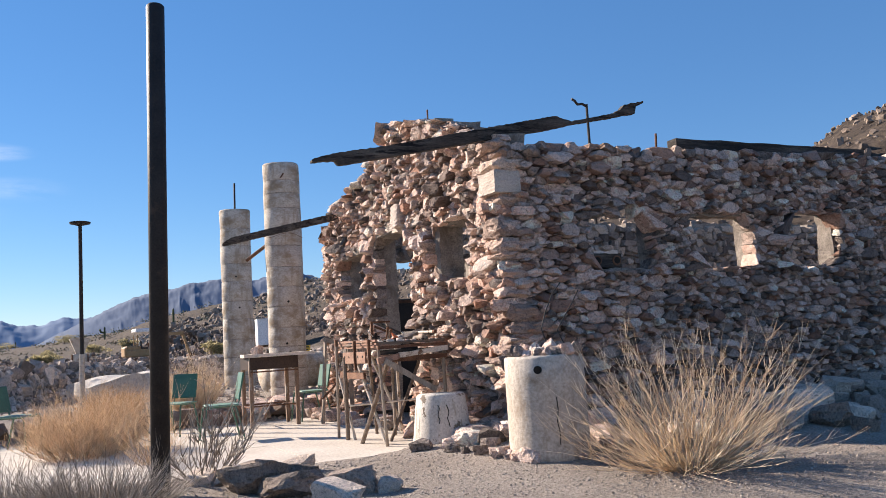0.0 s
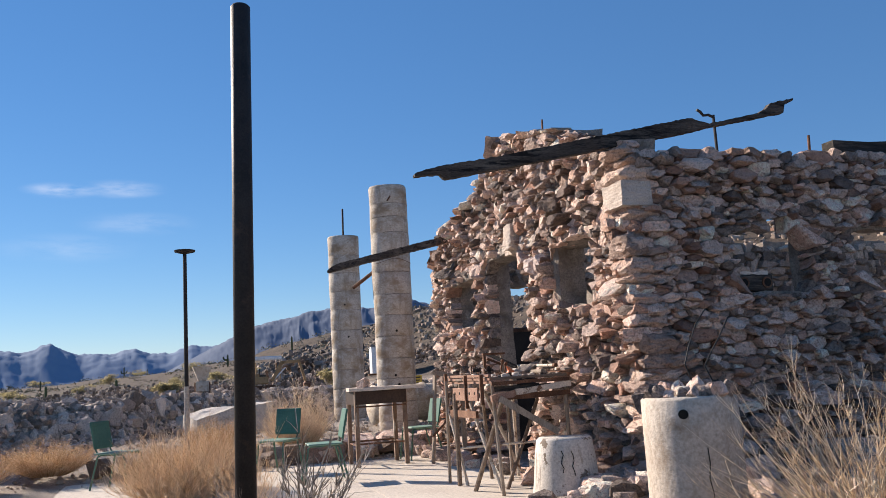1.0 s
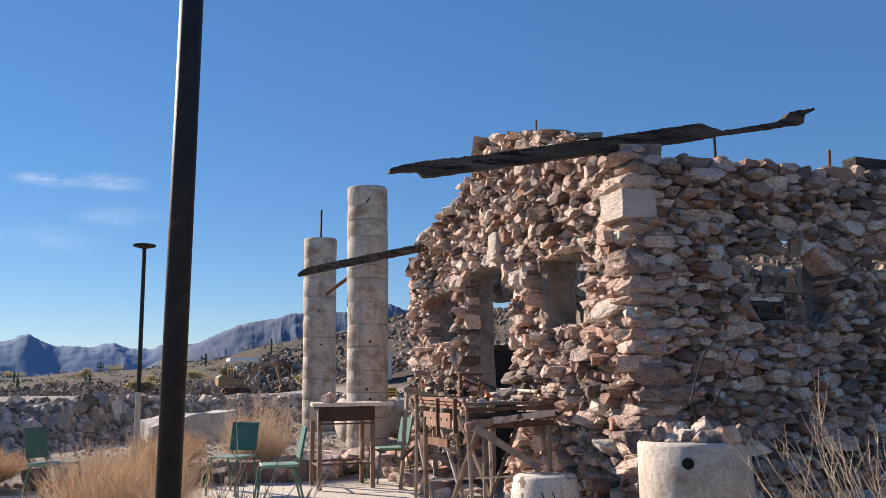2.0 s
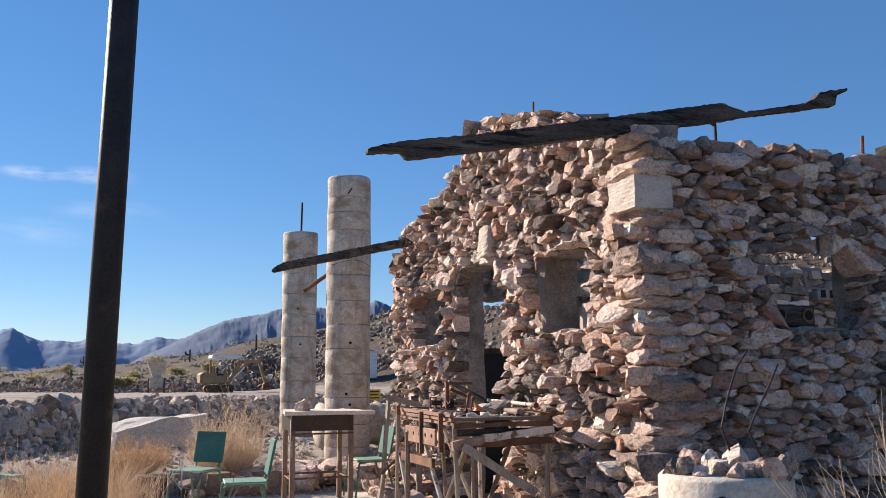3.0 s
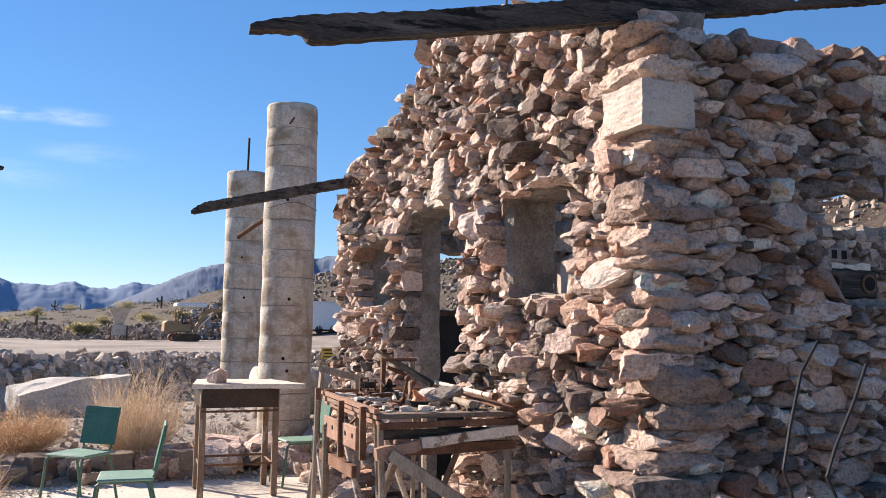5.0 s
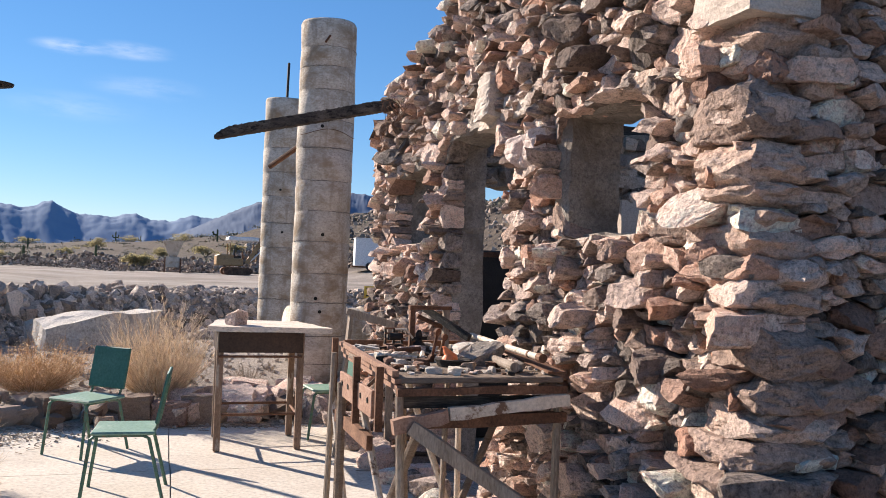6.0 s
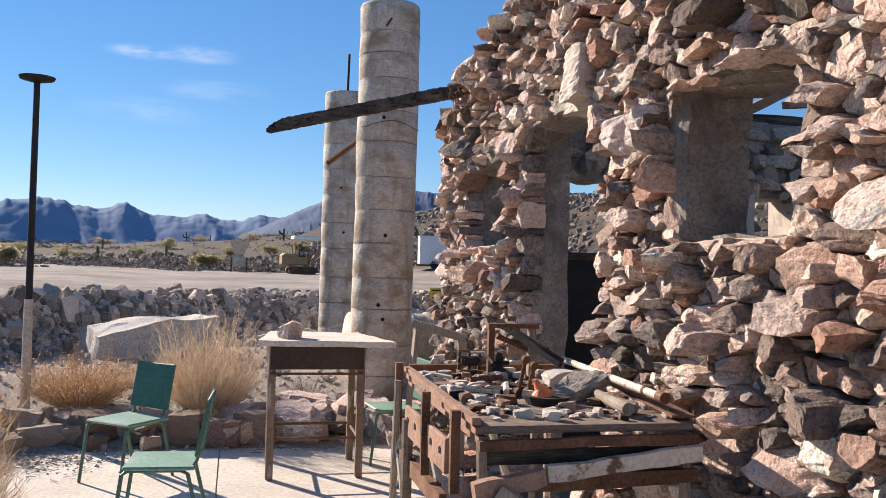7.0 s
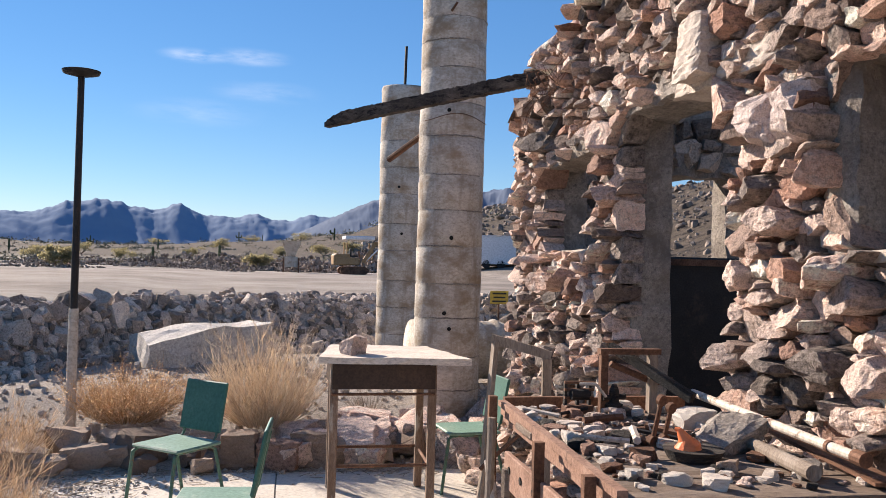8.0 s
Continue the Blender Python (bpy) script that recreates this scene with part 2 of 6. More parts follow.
M_GREENTUBE = surface("green_tube_paint", [(0.2, (0.05, 0.12, 0.085)), (0.7, (0.09, 0.18, 0.13))], 8, 60, 0.5, 0.2, 0.002, stain=(20, 0.55, 0.68, (0.17, 0.11, 0.07)))
M_APRON = surface("brown_enamel", [(0.3, (0.028, 0.017, 0.012)), (0.7, (0.06, 0.036, 0.026))], 3, 60, 0.5, 0.2, 0.003, stain=(6, 0.6, 0.75, (0.10, 0.055, 0.035)))
M_WHITE = surface("chipped_white_paint", [(0.3, (0.46, 0.42, 0.36)), (0.6, (0.60, 0.555, 0.49))], 3, 50, 0.75, 0.4, 0.004, stain=(6, 0.585, 0.61, (0.17, 0.13, 0.095)), streak=(9, 0.58, 0.64, (0.24, 0.20, 0.155)))


def ground_material():
    m, N, L, P = nodes_of("desert_ground")
    ge = N.new("ShaderNodeNewGeometry")
    pos = ge.outputs["Position"]
    n1, n2, n3 = noise_node(N, L, pos, 0.5), noise_node(N, L, pos, 9, 8, 0.7), noise_node(N, L, pos, 45, 6, 0.7)
    r = ramp_node(N, [(0.3, (0.328, 0.281, 0.235)), (0.5, (0.426, 0.370, 0.318)), (0.7, (0.492, 0.437, 0.378))])
    L.new(n1, r.inputs[0])
    g = ramp_node(N, [(0.32, (0.42, 0.41, 0.40)), (0.5, (0.96, 0.96, 0.96)), (0.68, (1.32, 1.29, 1.27))])
    L.new(n3, g.inputs[0])
    near = mix_node(N, L, 1.0, r.outputs[0], g.outputs[0], "MULTIPLY")
    # dark volcanic stone with patches of dry scrub where the land climbs
    h1, h2 = noise_node(N, L, pos, 0.35, 9, 0.75), noise_node(N, L, pos, 1.6, 8, 0.75)
    hr = ramp_node(N, [(0.36, (0.015, 0.012, 0.011)), (0.46, (0.062, 0.048, 0.038)), (0.56, (0.105, 0.081, 0.062)), (0.66, (0.093, 0.074, 0.037))])
    L.new(h2, hr.inputs[0])
    hh = ramp_node(N, [(0.35, (0.65, 0.65, 0.65)), (0.65, (1.2, 1.2, 1.2))])
    L.new(h1, hh.inputs[0])
    hill = mix_node(N, L, 1.0, hr.outputs[0], hh.outputs[0], "MULTIPLY")
    sep = N.new("ShaderNodeSeparateXYZ")
    L.new(pos, sep.inputs[0])
    zz = N.new("ShaderNodeMath")
    zz.operation = "MULTIPLY_ADD"
    L.new(h1, zz.inputs[0])
    zz.inputs[1].default_value = 1.6
    L.new(sep.outputs["Z"], zz.inputs[2])
    zr = N.new("ShaderNodeMapRange")
    zr.inputs["From Min"].default_value, zr.inputs["From Max"].default_value = 1.7, 2.3
    L.new(zz.outputs[0], zr.inputs["Value"])
    dist = N.new("ShaderNodeVectorMath")
    dist.operation = "LENGTH"
    L.new(pos, dist.inputs[0])
    d2 = N.new("ShaderNodeMapRange")
    d2.inputs["From Min"].default_value, d2.inputs["From Max"].default_value = 11, 20
    L.new(dist.outputs["Value"], d2.inputs["Value"])
    lot = ramp_node(N, [(0.38, (0.235, 0.20, 0.17)), (0.5, (0.325, 0.28, 0.24)), (0.62, (0.40, 0.35, 0.30))])
    L.new(noise_node(N, L, pos, 0.22, 9, 0.7), lot.inputs[0])
    near = mix_node(N, L, d2.outputs["Result"], near, lot.outputs[0])
    col = mix_node(N, L, zr.outputs["Result"], near, hill)
    # scrub on the far plain
    dr = N.new("ShaderNodeMapRange")
    dr.inputs["From Min"].default_value, dr.inputs["From Max"].default_value = 75, 170
    L.new(dist.outputs["Value"], dr.inputs["Value"])
    pr = ramp_node(N, [(0.4, (0.15, 0.125, 0.095)), (0.55, (0.14, 0.13, 0.07)), (0.7, (0.25, 0.205, 0.155))])
    L.new(noise_node(N, L, pos, 0.05, 9, 0.7), pr.inputs[0])
    col2 = mix_node(N, L, dr.outputs["Result"], col, mix_node(N, L, zr.outputs["Result"], pr.outputs[0], hill))
    L.new(col2, P.inputs["Base Color"])
    P.inputs["Roughness"].default_value = 0.95
    P.inputs["Specular IOR Level"].default_value = 0.2
    b1 = bump_node(N, L, n2, 0.6, 0.06)
    b2 = bump_node(N, L, n3, 1.0, 0.03, b1)
    L.new(bump_node(N, L, noise_node(N, L, pos, 120, 3, 0.7), 0.8, 0.012, b2), P.inputs["Normal"])
    return m


M_GROUND = ground_material()


# ---------------------------------------------------------------- mesh helpers
def link(name, bm, material, parent=None, label="", smooth=False):
    me = bpy.data.meshes.new(name)
    bm.to_mesh(me)
    bm.free()
    me.materials.append(material)
    if smooth:
        me.shade_smooth()
    ob = new(name, me)
    if parent:
        ob.parent = parent
    if label:
        ob["label"] = label
    return ob


def part(name, bm, material, parent, label="", smooth=False):
    return link(name, bm, material, parent, label, smooth)


def empty(name, m, label, category, group="", kind=""):
    ob = new(name)
    ob.empty_display_size = 0.1
    ob.matrix_world = m
    return tagged(ob, label, category, group, kind)


def rough_up(bm, amount, scale, seed=0.0):
    off = Vector((seed * 7.3, seed * 3.1, seed * 5.7))
    for v in bm.verts:
        v.co += noise.noise_vector(v.co * scale + off) * amount


def box(bm, c, s, m=None, cuts=0, bevel=0.0):
    g = bmesh.ops.create_cube(bm, size=1.0)["verts"]
    for v in g:
        v.co = Vector((v.co.x * s[0] + c[0], v.co.y * s[1] + c[1], v.co.z * s[2] + c[2]))
    edges = list({e for v in g for e in v.link_edges})
    if cuts:
        g = [x for x in bmesh.ops.subdivide_edges(bm, edges=edges, cuts=cuts, use_grid_fill=True)["geom"] if isinstance(x, bmesh.types.BMVert)] + g
    elif bevel:
        r = bmesh.ops.bevel(bm, geom=edges, offset=bevel, segments=1, affect="EDGES", profile=0.5)
        g = r["verts"]
    if m is not None:
        for v in set(g):
            v.co = m @ v.co
    return g


def boxes(*specs, bevel=0.0):
    bm = bmesh.new()
    for c, s in specs:
        box(bm, c, s, bevel=bevel)
    return bm


def tube(bm, pts, r, seg=10, caps=True):
    """A tube through pts; r is one radius or one for each point."""
    pts = [Vector(p) for p in pts]
    rs = r if isinstance(r, (list, tuple)) else [r] * len(pts)
    rings = []
    side = None
    for i, p in enumerate(pts):
        d = (pts[min(i + 1, len(pts) - 1)] - pts[max(i - 1, 0)]).normalized()
        if side is None:
            side = d.orthogonal().normalized()
        else:
            side = (side - d * side.dot(d)).normalized()
        up = d.cross(side)
        rings.append([bm.verts.new(p + (side * math.cos(a) + up * math.sin(a)) * rs[i]) for a in (2 * math.pi * k / seg for k in range(seg))])
    for a, b in zip(rings, rings[1:]):
        for k in range(seg):
            bm.faces.new((a[k], a[(k + 1) % seg], b[(k + 1) % seg], b[k]))
    if caps:
        bm.faces.new(list(reversed(rings[0])))
        bm.faces.new(rings[-1])
    return rings


def tube_bm(pts, r, seg=10):
    bm = bmesh.new()
    tube(bm, pts, r, seg)
    return bm


def plank(bm, a, b, w, t, cuts=10, ragged=0.0, seed=0, roll=0.0):
    """A sawn or broken board from a to b, w high and t thick."""
    a, b = Vector(a), Vector(b)
    d = b - a
    n = cuts
    x = d.normalized()
    s = Vector((0, 0, 1)).cross(x)
    s = s.normalized() if s.length > 0.01 else Vector((1, 0, 0))
    u = x.cross(s)
    u, s = u * math.cos(roll) + s * math.sin(roll), s * math.cos(roll) - u * math.sin(roll)
    rnd = random.Random(seed)
    rings = []
    for i in range(n + 1):
        f = i / n
        e = ragged * (rnd.random() - 0.5)
        e2 = ragged * (rnd.random() - 0.5)
        c = a + d * f
        rings.append([bm.verts.new(c + s * sx * t / 2 + u * (sy * w / 2 + (e if sy > 0 else e2))) for sx, sy in ((-1, -1), (1, -1), (1, 1), (-1, 1))])
    for p, q in zip(rings, rings[1:]):
        for k in range(4):
            bm.faces.new((p[k], p[(k + 1) % 4], q[(k + 1) % 4], q[k]))
    bm.faces.new(list(reversed(rings[0])))
    bm.faces.new(rings[-1])


def plank_bm(*args, **kw):
    bm = bmesh.new()
    plank(bm, *args, **kw)
    bm.normal_update()
    return bm


def rock_mesh(seed, cuts=8, tight=0.40, fine=1):
    """An angular broken stone, about 1 across on each axis: a block with its corners knocked off."""
    rnd = random.Random(seed)
    bm = bmesh.new()
    bmesh.ops.create_cube(bm, size=1.0)
    for v in bm.verts:
        v.co += Vector((rnd.uniform(-0.13, 0.07), rnd.uniform(-0.13, 0.07), rnd.uniform(-0.13, 0.07)))
    for i in range(cuts):
        n = Vector((rnd.choice((-1, 1)) * rnd.uniform(0.2, 1), rnd.choice((-1, 1)) * rnd.uniform(0.2, 1), rnd.uniform(-0.9, 0.9))).normalized()
        reach = sum(abs(c) for c in n) * 0.5
        cut = bmesh.ops.bisect_plane(bm, geom=bm.verts[:] + bm.edges[:] + bm.faces[:], plane_co=n * rnd.uniform(tight, max(tight + 0.05, reach * 0.86)), plane_no=n, clear_outer=True)
        edges = [e for e in cut["geom_cut"] if isinstance(e, bmesh.types.BMEdge)]
        if edges:
            bmesh.ops.contextual_create(bm, geom=edges)
    bmesh.ops.remove_doubles(bm, verts=bm.verts, dist=0.03)
    if fine:
        bmesh.ops.triangulate(bm, faces=bm.faces)
        for k in range(fine):
            bmesh.ops.subdivide_edges(bm, edges=[e for e in bm.edges if e.calc_length() > 0.22 / (k + 1)], cuts=1, smooth=0.08, use_grid_fill=True)
        bmesh.ops.triangulate(bm, faces=bm.faces)
        off = Vector((seed * 1.7, seed * 0.9, seed * 0.4))
        for v in bm.verts:
            v.co += noise.noise_vector(v.co * 3.0 + off) * 0.05 + noise.noise_vector(v.co * 7.0 + off) * 0.034 + noise.noise_vector(v.co * 15.0 + off) * (0.022 if fine > 1 else 0.0)
    bm.normal_update()
    return bm


ROCKS = []
for k in range(48):
    b = rock_mesh(100 + k, cuts=6 + k % 4, tight=0.34 + 0.04 * (k % 3), fine=2)
    me = bpy.data.meshes.new("stone")
    b.to_mesh(me)
    b.free()
    ROCKS.append(me)
ROCK_ARR = []
for k in range(len(ROCKS)):
    b = rock_mesh(100 + k, cuts=6 + k % 4, tight=0.34 + 0.04 * (k % 3))
    me = bpy.data.meshes.new("plain_stone")
    b.to_mesh(me)
    b.free()
    vs = np.array([v.co[:] for v in me.vertices])
    ROCK_ARR.append((vs, [tuple(p.vertices) for p in me.polygons]))
ROCK_BY_MAT = {}


def rock_data(k, material):
    key = (k, material.name)
    if key not in ROCK_BY_MAT:
        me = ROCKS[k].copy()
        me.materials.append(material)
        ROCK_BY_MAT[key] = me
    return ROCK_BY_MAT[key]


def rock_pile(parent, places, material, name="stone", single=300, rest="rubble", rest_label=""):
    """places: (matrix, weight); the first ones by weight become parts of their own, the rest one joined mesh of stuff."""
    places = sorted(places, key=lambda p: p[1])
    for i, (m, w) in enumerate(places[:single]):
        ob = new(name, rock_data(i * 7 % len(ROCKS), material))
        ob.parent = parent
        ob.matrix_parent_inverse = parent.matrix_world.inverted()
        ob.matrix_world = m
    left = places[single:]
    if left:
        vs, fs, base = [], [], 0
        for i, (m, w) in enumerate(left):
            v, f = ROCK_ARR[(i * 5 + 3) % len(ROCKS)]
            mm = np.array(m)
            vs.append(v @ mm[:3, :3].T + mm[:3, 3])
            fs.extend(tuple(j + base for j in p) for p in f)
            base += len(v)
        me = bpy.data.meshes.new(rest)
        me.from_pydata(np.concatenate(vs).tolist(), [], fs)
        me.materials.append(material)
        ob = new(rest, me)
        ob.parent = parent
        ob.matrix_parent_inverse = parent.matrix_world.inverted()
        tagged(ob, rest_label, "", "", "stuff")


def smooth(a, b, x):
    f = min(1, max(0, (x - a) / (b - a)))
    return f * f * (3 - 2 * f)


def lerp_table(table, x):
    if x <= table[0][0]:
        return table[0][1]
    for (a, p), (b, q) in zip(table, table[1:]):
        if x <= b:
            return p + (q - p) * (x - a) / (b - a)
    return table[-1][1]


# ---------------------------------------------------------------- ground
BANK = [(-30, -2), (-10, 4.8), (-7, 6.9), (-5, 8.7), (-4.2, 10.4), (-2.7, 11.3), (0, 12.8), (6, 15), (30, 22)]  # foot of the rubble bank
CREST = [(-180, 0.6), (-40, 0.6), (-8, 0.7), (0, 1.3), (5, 2.1), (11, 3.3), (16, 4.5), (24, 5.6), (36, 8.0), (45, 8.6), (49, 9.8), (54, 12.6), (75, 17), (110, 12), (150, 2), (180, 0.6)]


def ground_z(x, y):
    # towards the start of the path the ground falls away
    z = max(-0.105 * max(0.0, -3.2 - y), -0.8)
    if -5.25 < x < -0.25 and 0.45 < y < 5.75:
        z -= 0.06
    # debris heaped along the foot of the walls
    if y < 0.4 and x > -1.6:
        z += 0.14 * smooth(-2.6, -0.4, y) * smooth(-1.6, -0.2, x)
    # raised bed behind the patio, then the bank and the lot
    z += 0.34 * smooth(5.7, 8.2, y)
    f = y - lerp_table(BANK, x)
    z += 0.62 * smooth(0.0, 1.3, f) - 0.22 * smooth(2.2, 7, f)
    if x < -5.4:
        z += 0.12 * smooth(-5.4, -7.5, x) * smooth(-2, 3, y)
    dx, dy = x + 2, y + 3
    r, b = math.hypot(dx, dy), math.degrees(math.atan2(dx, dy))
    start = lerp_table([(-180, 60), (-10, 120), (4, 75), (11, 48), (16, 42), (22, 30), (30, 20), (60, 22), (120, 30), (180, 60)], b)
    end = lerp_table([(-180, 400), (0, 260), (6, 170), (16, 130), (24, 85), (36, 70), (60, 62), (180, 120)], b)
    crest = math.tan(radians(lerp_table(CREST, b))) * end
    rise = smooth(start, end, r)
    h = crest * rise
    if rise > 0:
        h += rise * (noise.fractal(Vector((x * 0.05, y * 0.05, 0)), 1.0, 2.0, 5) * 0.12 * crest)
    far = 0.0008 * max(0, r - 120)
    z += h + min(far, 2.5)
    if r < 60:
        z += 0.02 * noise.noise(Vector((x * 1.1, y * 1.1, 3))) * smooth(0.3, 1.2, max(-y, abs(x + 2.7) - 2.4, y - 5.9))
    elif b < 14 and r > 75:
        z += min(1.6, (r - 75) * 0.01) * max(0, noise.fractal(Vector((x * 0.03, y * 0.03, 9)), 1.0, 2.0, 4))
    return z


def make_ground():
    cx, cy = -2.0, 1.0
    seg = 320
    # finer steps over the first 25 m
    near = [0.25 + 0.2 * i for i in range(124)]
    radii = [0.0] + near + [25.2 * (3600 / 25.2) ** (i / 70) for i in range(71)]
    vs, fs = [(cx, cy, ground_z(cx, cy))], []
    for r in radii[1:]:
        for k in range(seg):
            a = 2 * math.pi * k / seg
            x, y = cx + r * math.sin(a), cy + r * math.cos(a)
            vs.append((x, y, ground_z(x, y)))
    for k in range(seg):
        fs.append((0, 1 + (k + 1) % seg, 1 + k))
    for i in range(len(radii) - 2):
        a, b = 1 + i * seg, 1 + (i + 1) * seg
        for k in range(seg):
            k2 = (k + 1) % seg
            fs.append((a + k, a + k2, b + k2, b + k))
    me = bpy.data.meshes.new("ground")
    me.from_pydata(vs, [], fs)
    me.shade_smooth()
    me.materials.append(M_GROUND)
    return tagged(new("ground", me), "pale desert gravel and dust rising to a dark stony hillside", "ground", "", "structure")


ground = make_ground()

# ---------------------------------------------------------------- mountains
# no volume: distance haze is painted into the base colour as blue
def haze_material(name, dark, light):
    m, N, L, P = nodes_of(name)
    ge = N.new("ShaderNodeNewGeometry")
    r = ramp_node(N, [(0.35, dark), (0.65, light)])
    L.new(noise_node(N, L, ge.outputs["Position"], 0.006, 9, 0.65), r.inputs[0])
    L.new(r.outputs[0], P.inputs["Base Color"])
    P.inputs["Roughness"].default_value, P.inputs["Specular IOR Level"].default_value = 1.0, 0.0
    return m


def mountain_range(name, r0, depth, table, seed, material, label, relief, rough):
    """A ridge seen from the place, its crest height given in degrees by bearing."""
    b0, b1 = table[0][0], table[-1][0]
    cols, rows = 900, 46
    vs, fs = [], []
    for j in range(rows + 1):
        f = j / rows
        for i in range(cols + 1):
            b = b0 + (b1 - b0) * i / cols
            r = r0 + depth * f
            x, y = r * math.sin(radians(b)) - 2, r * math.cos(radians(b)) - 2
            edge = noise.fractal(Vector((b * 0.8, seed, f * 0.8)), 0.9, 2.1, 4) * smooth(0.3, 0.7, f)
            crest = math.tan(radians(lerp_table(table, b) + rough * edge)) * (r0 + depth * 0.7)
            shape = smooth(0, 0.7, f) ** 0.9 * (1 - 0.6 * smooth(0.72, 1, f))
            bend = 0.5 * noise.noise(Vector((b * 0.25, f * 3, seed)))
            n = noise.ridged_multi_fractal(Vector((b * 0.34 + f * 0.9 + bend, f * 1.1 - b * 0.1, seed)), 1.0, 2.1, 4, 1.0, 2.0) - 1.0
            small = noise.fractal(Vector((x * 0.02, y * 0.02, seed)), 0.8, 2.0, 4) * 0.035
            spur = relief * n * min(1, 4 * f) * max(0.0, 0.7 - f) / 0.7
            vs.append((x, y, max(-8, crest * (shape * (1 + small) + spur) + (1.5 if f > 0.1 else -6))))
    w = cols + 1
    for j in range(rows):
        for i in range(cols):
            a = j * w + i
            fs.append((a, a + 1, a + w + 1, a + w))
    me = bpy.data.meshes.new(name)
    me.from_pydata(vs, [], fs)
    me.materials.append(material)
    me.shade_smooth()
    return tagged(new(name, me), label, "mountain", "", "structure")


# the far range is tinted paler and bluer than the near one, as haze
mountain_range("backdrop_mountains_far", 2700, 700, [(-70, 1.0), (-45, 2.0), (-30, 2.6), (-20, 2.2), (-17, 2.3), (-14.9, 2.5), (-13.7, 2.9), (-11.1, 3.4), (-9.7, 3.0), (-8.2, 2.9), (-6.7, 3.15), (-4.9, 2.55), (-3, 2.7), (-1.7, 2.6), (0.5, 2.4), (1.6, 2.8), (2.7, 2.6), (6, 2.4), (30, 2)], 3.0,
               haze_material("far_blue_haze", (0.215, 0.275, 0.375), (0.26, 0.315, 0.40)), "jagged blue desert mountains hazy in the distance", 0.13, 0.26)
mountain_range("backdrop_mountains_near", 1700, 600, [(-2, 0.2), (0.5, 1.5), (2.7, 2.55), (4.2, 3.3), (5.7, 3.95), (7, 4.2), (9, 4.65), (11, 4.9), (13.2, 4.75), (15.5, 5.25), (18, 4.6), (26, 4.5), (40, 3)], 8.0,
               haze_material("blue_haze", (0.14, 0.175, 0.24), (0.18, 0.212, 0.27)), "rocky mountain slope behind the hillside, tinted blue for haze", 0.15, 0.10)


# ---------------------------------------------------------------- the ruin
def wall_core(name, inside, u0, u1, z0, z1, cell, thick, place, material, label):
    """A wall of rough cement round its openings: inside(u, z) tells where it stands, place(u, d, z) puts it into the world."""
    nu, nz = int((u1 - u0) / cell), int((z1 - z0) / cell)
    mask = np.zeros((nu + 2, nz + 2), bool)
    for i in range(nu):
        for j in range(nz):
            mask[i + 1, j + 1] = inside(u0 + (i + 0.5) * cell, z0 + (j + 0.5) * cell)
    vid, vs, fs = {}, [], []

    def vert(i, j, d):
        key = (i, j, d)
        if key not in vid:
            u, z, dd = u0 + i * cell, z0 + j * cell, d * thick
            n = noise.noise_vector(Vector((u * 5, z * 5, dd * 5))) * 0.034
            vid[key] = len(vs)
            vs.append(place(u + n.x, dd + n.y, z + n.z))
        return vid[key]

    for i in range(1, nu + 1):
        for j in range(1, nz + 1):
            if not mask[i, j]:
                continue
            a, b = i - 1, j - 1
            fs.append((vert(a, b, 0), vert(a + 1, b, 0), vert(a + 1, b + 1, 0), vert(a, b + 1, 0)))
            fs.append((vert(a, b, 1), vert(a, b + 1, 1), vert(a + 1, b + 1, 1), vert(a + 1, b, 1)))
            for di, dj, e in ((-1, 0, ((a, b), (a, b + 1))), (1, 0, ((a + 1, b + 1), (a + 1, b))), (0, -1, ((a + 1, b), (a, b))), (0, 1, ((a, b + 1), (a + 1, b + 1)))):
                if not mask[i + di, j + dj]:
                    (p, q) = e
                    fs.append((vert(*p, 0), vert(*q, 0), vert(*q, 1), vert(*p, 1)))
    me = bpy.data.meshes.new(name)
    me.from_pydata(vs, [], fs)
    me.materials.append(material)
    bm = bmesh.new()
    bm.from_mesh(me)
    bmesh.ops.recalc_face_normals(bm, faces=bm.faces)
    bm.to_mesh(me)
    bm.free()
    return tagged(new(name, me), label, "stone wall", "", "structure")


def in_hole(holes, u, z):
    return any(a < u < b and c < z < d for a, b, c, d in holes)


def fill_stones(inside, u0, u1, z0, z1, place, seed, proud, high=(0.07, 0.19), long=(0.13, 0.42), overlap=1.02):
    """Courses of unequal rubble over a wall's face. Gives matrices."""
    rnd = random.Random(seed)
    out = []
    z = z0
    while z < z1:
        h = rnd.uniform(*high)
        u = u0 - rnd.uniform(0, 0.2)
        while u < u1:
            w = rnd.uniform(*long) * rnd.choice((0.6, 0.8, 1, 1, 1.25))
            hh = h * rnd.choice((0.7, 0.9, 1, 1, 1.35))
            cu, cz = u + w / 2, z + h / 2 + rnd.uniform(-0.03, 0.03)
            if inside(cu, cz) and inside(cu - w * 0.42, cz) and inside(cu + w * 0.42, cz) and inside(cu, cz + hh * 0.3) and inside(cu, cz - hh * 0.3):
                p = rnd.uniform(*proud)
                d = rnd.uniform(0.2, 0.32)
                size = (w * overlap, d, hh * 1.06)
                e = Euler((radians(rnd.uniform(-9, 9)), radians(rnd.uniform(-9, 9)), radians(rnd.uniform(-9, 9)))).to_matrix().to_4x4()
                out.append((Matrix.Translation(place(cu, d / 2 - p, cz)) @ e @ Matrix.Diagonal((*size, 1)), cu))
            u += w
        z += h
    return out


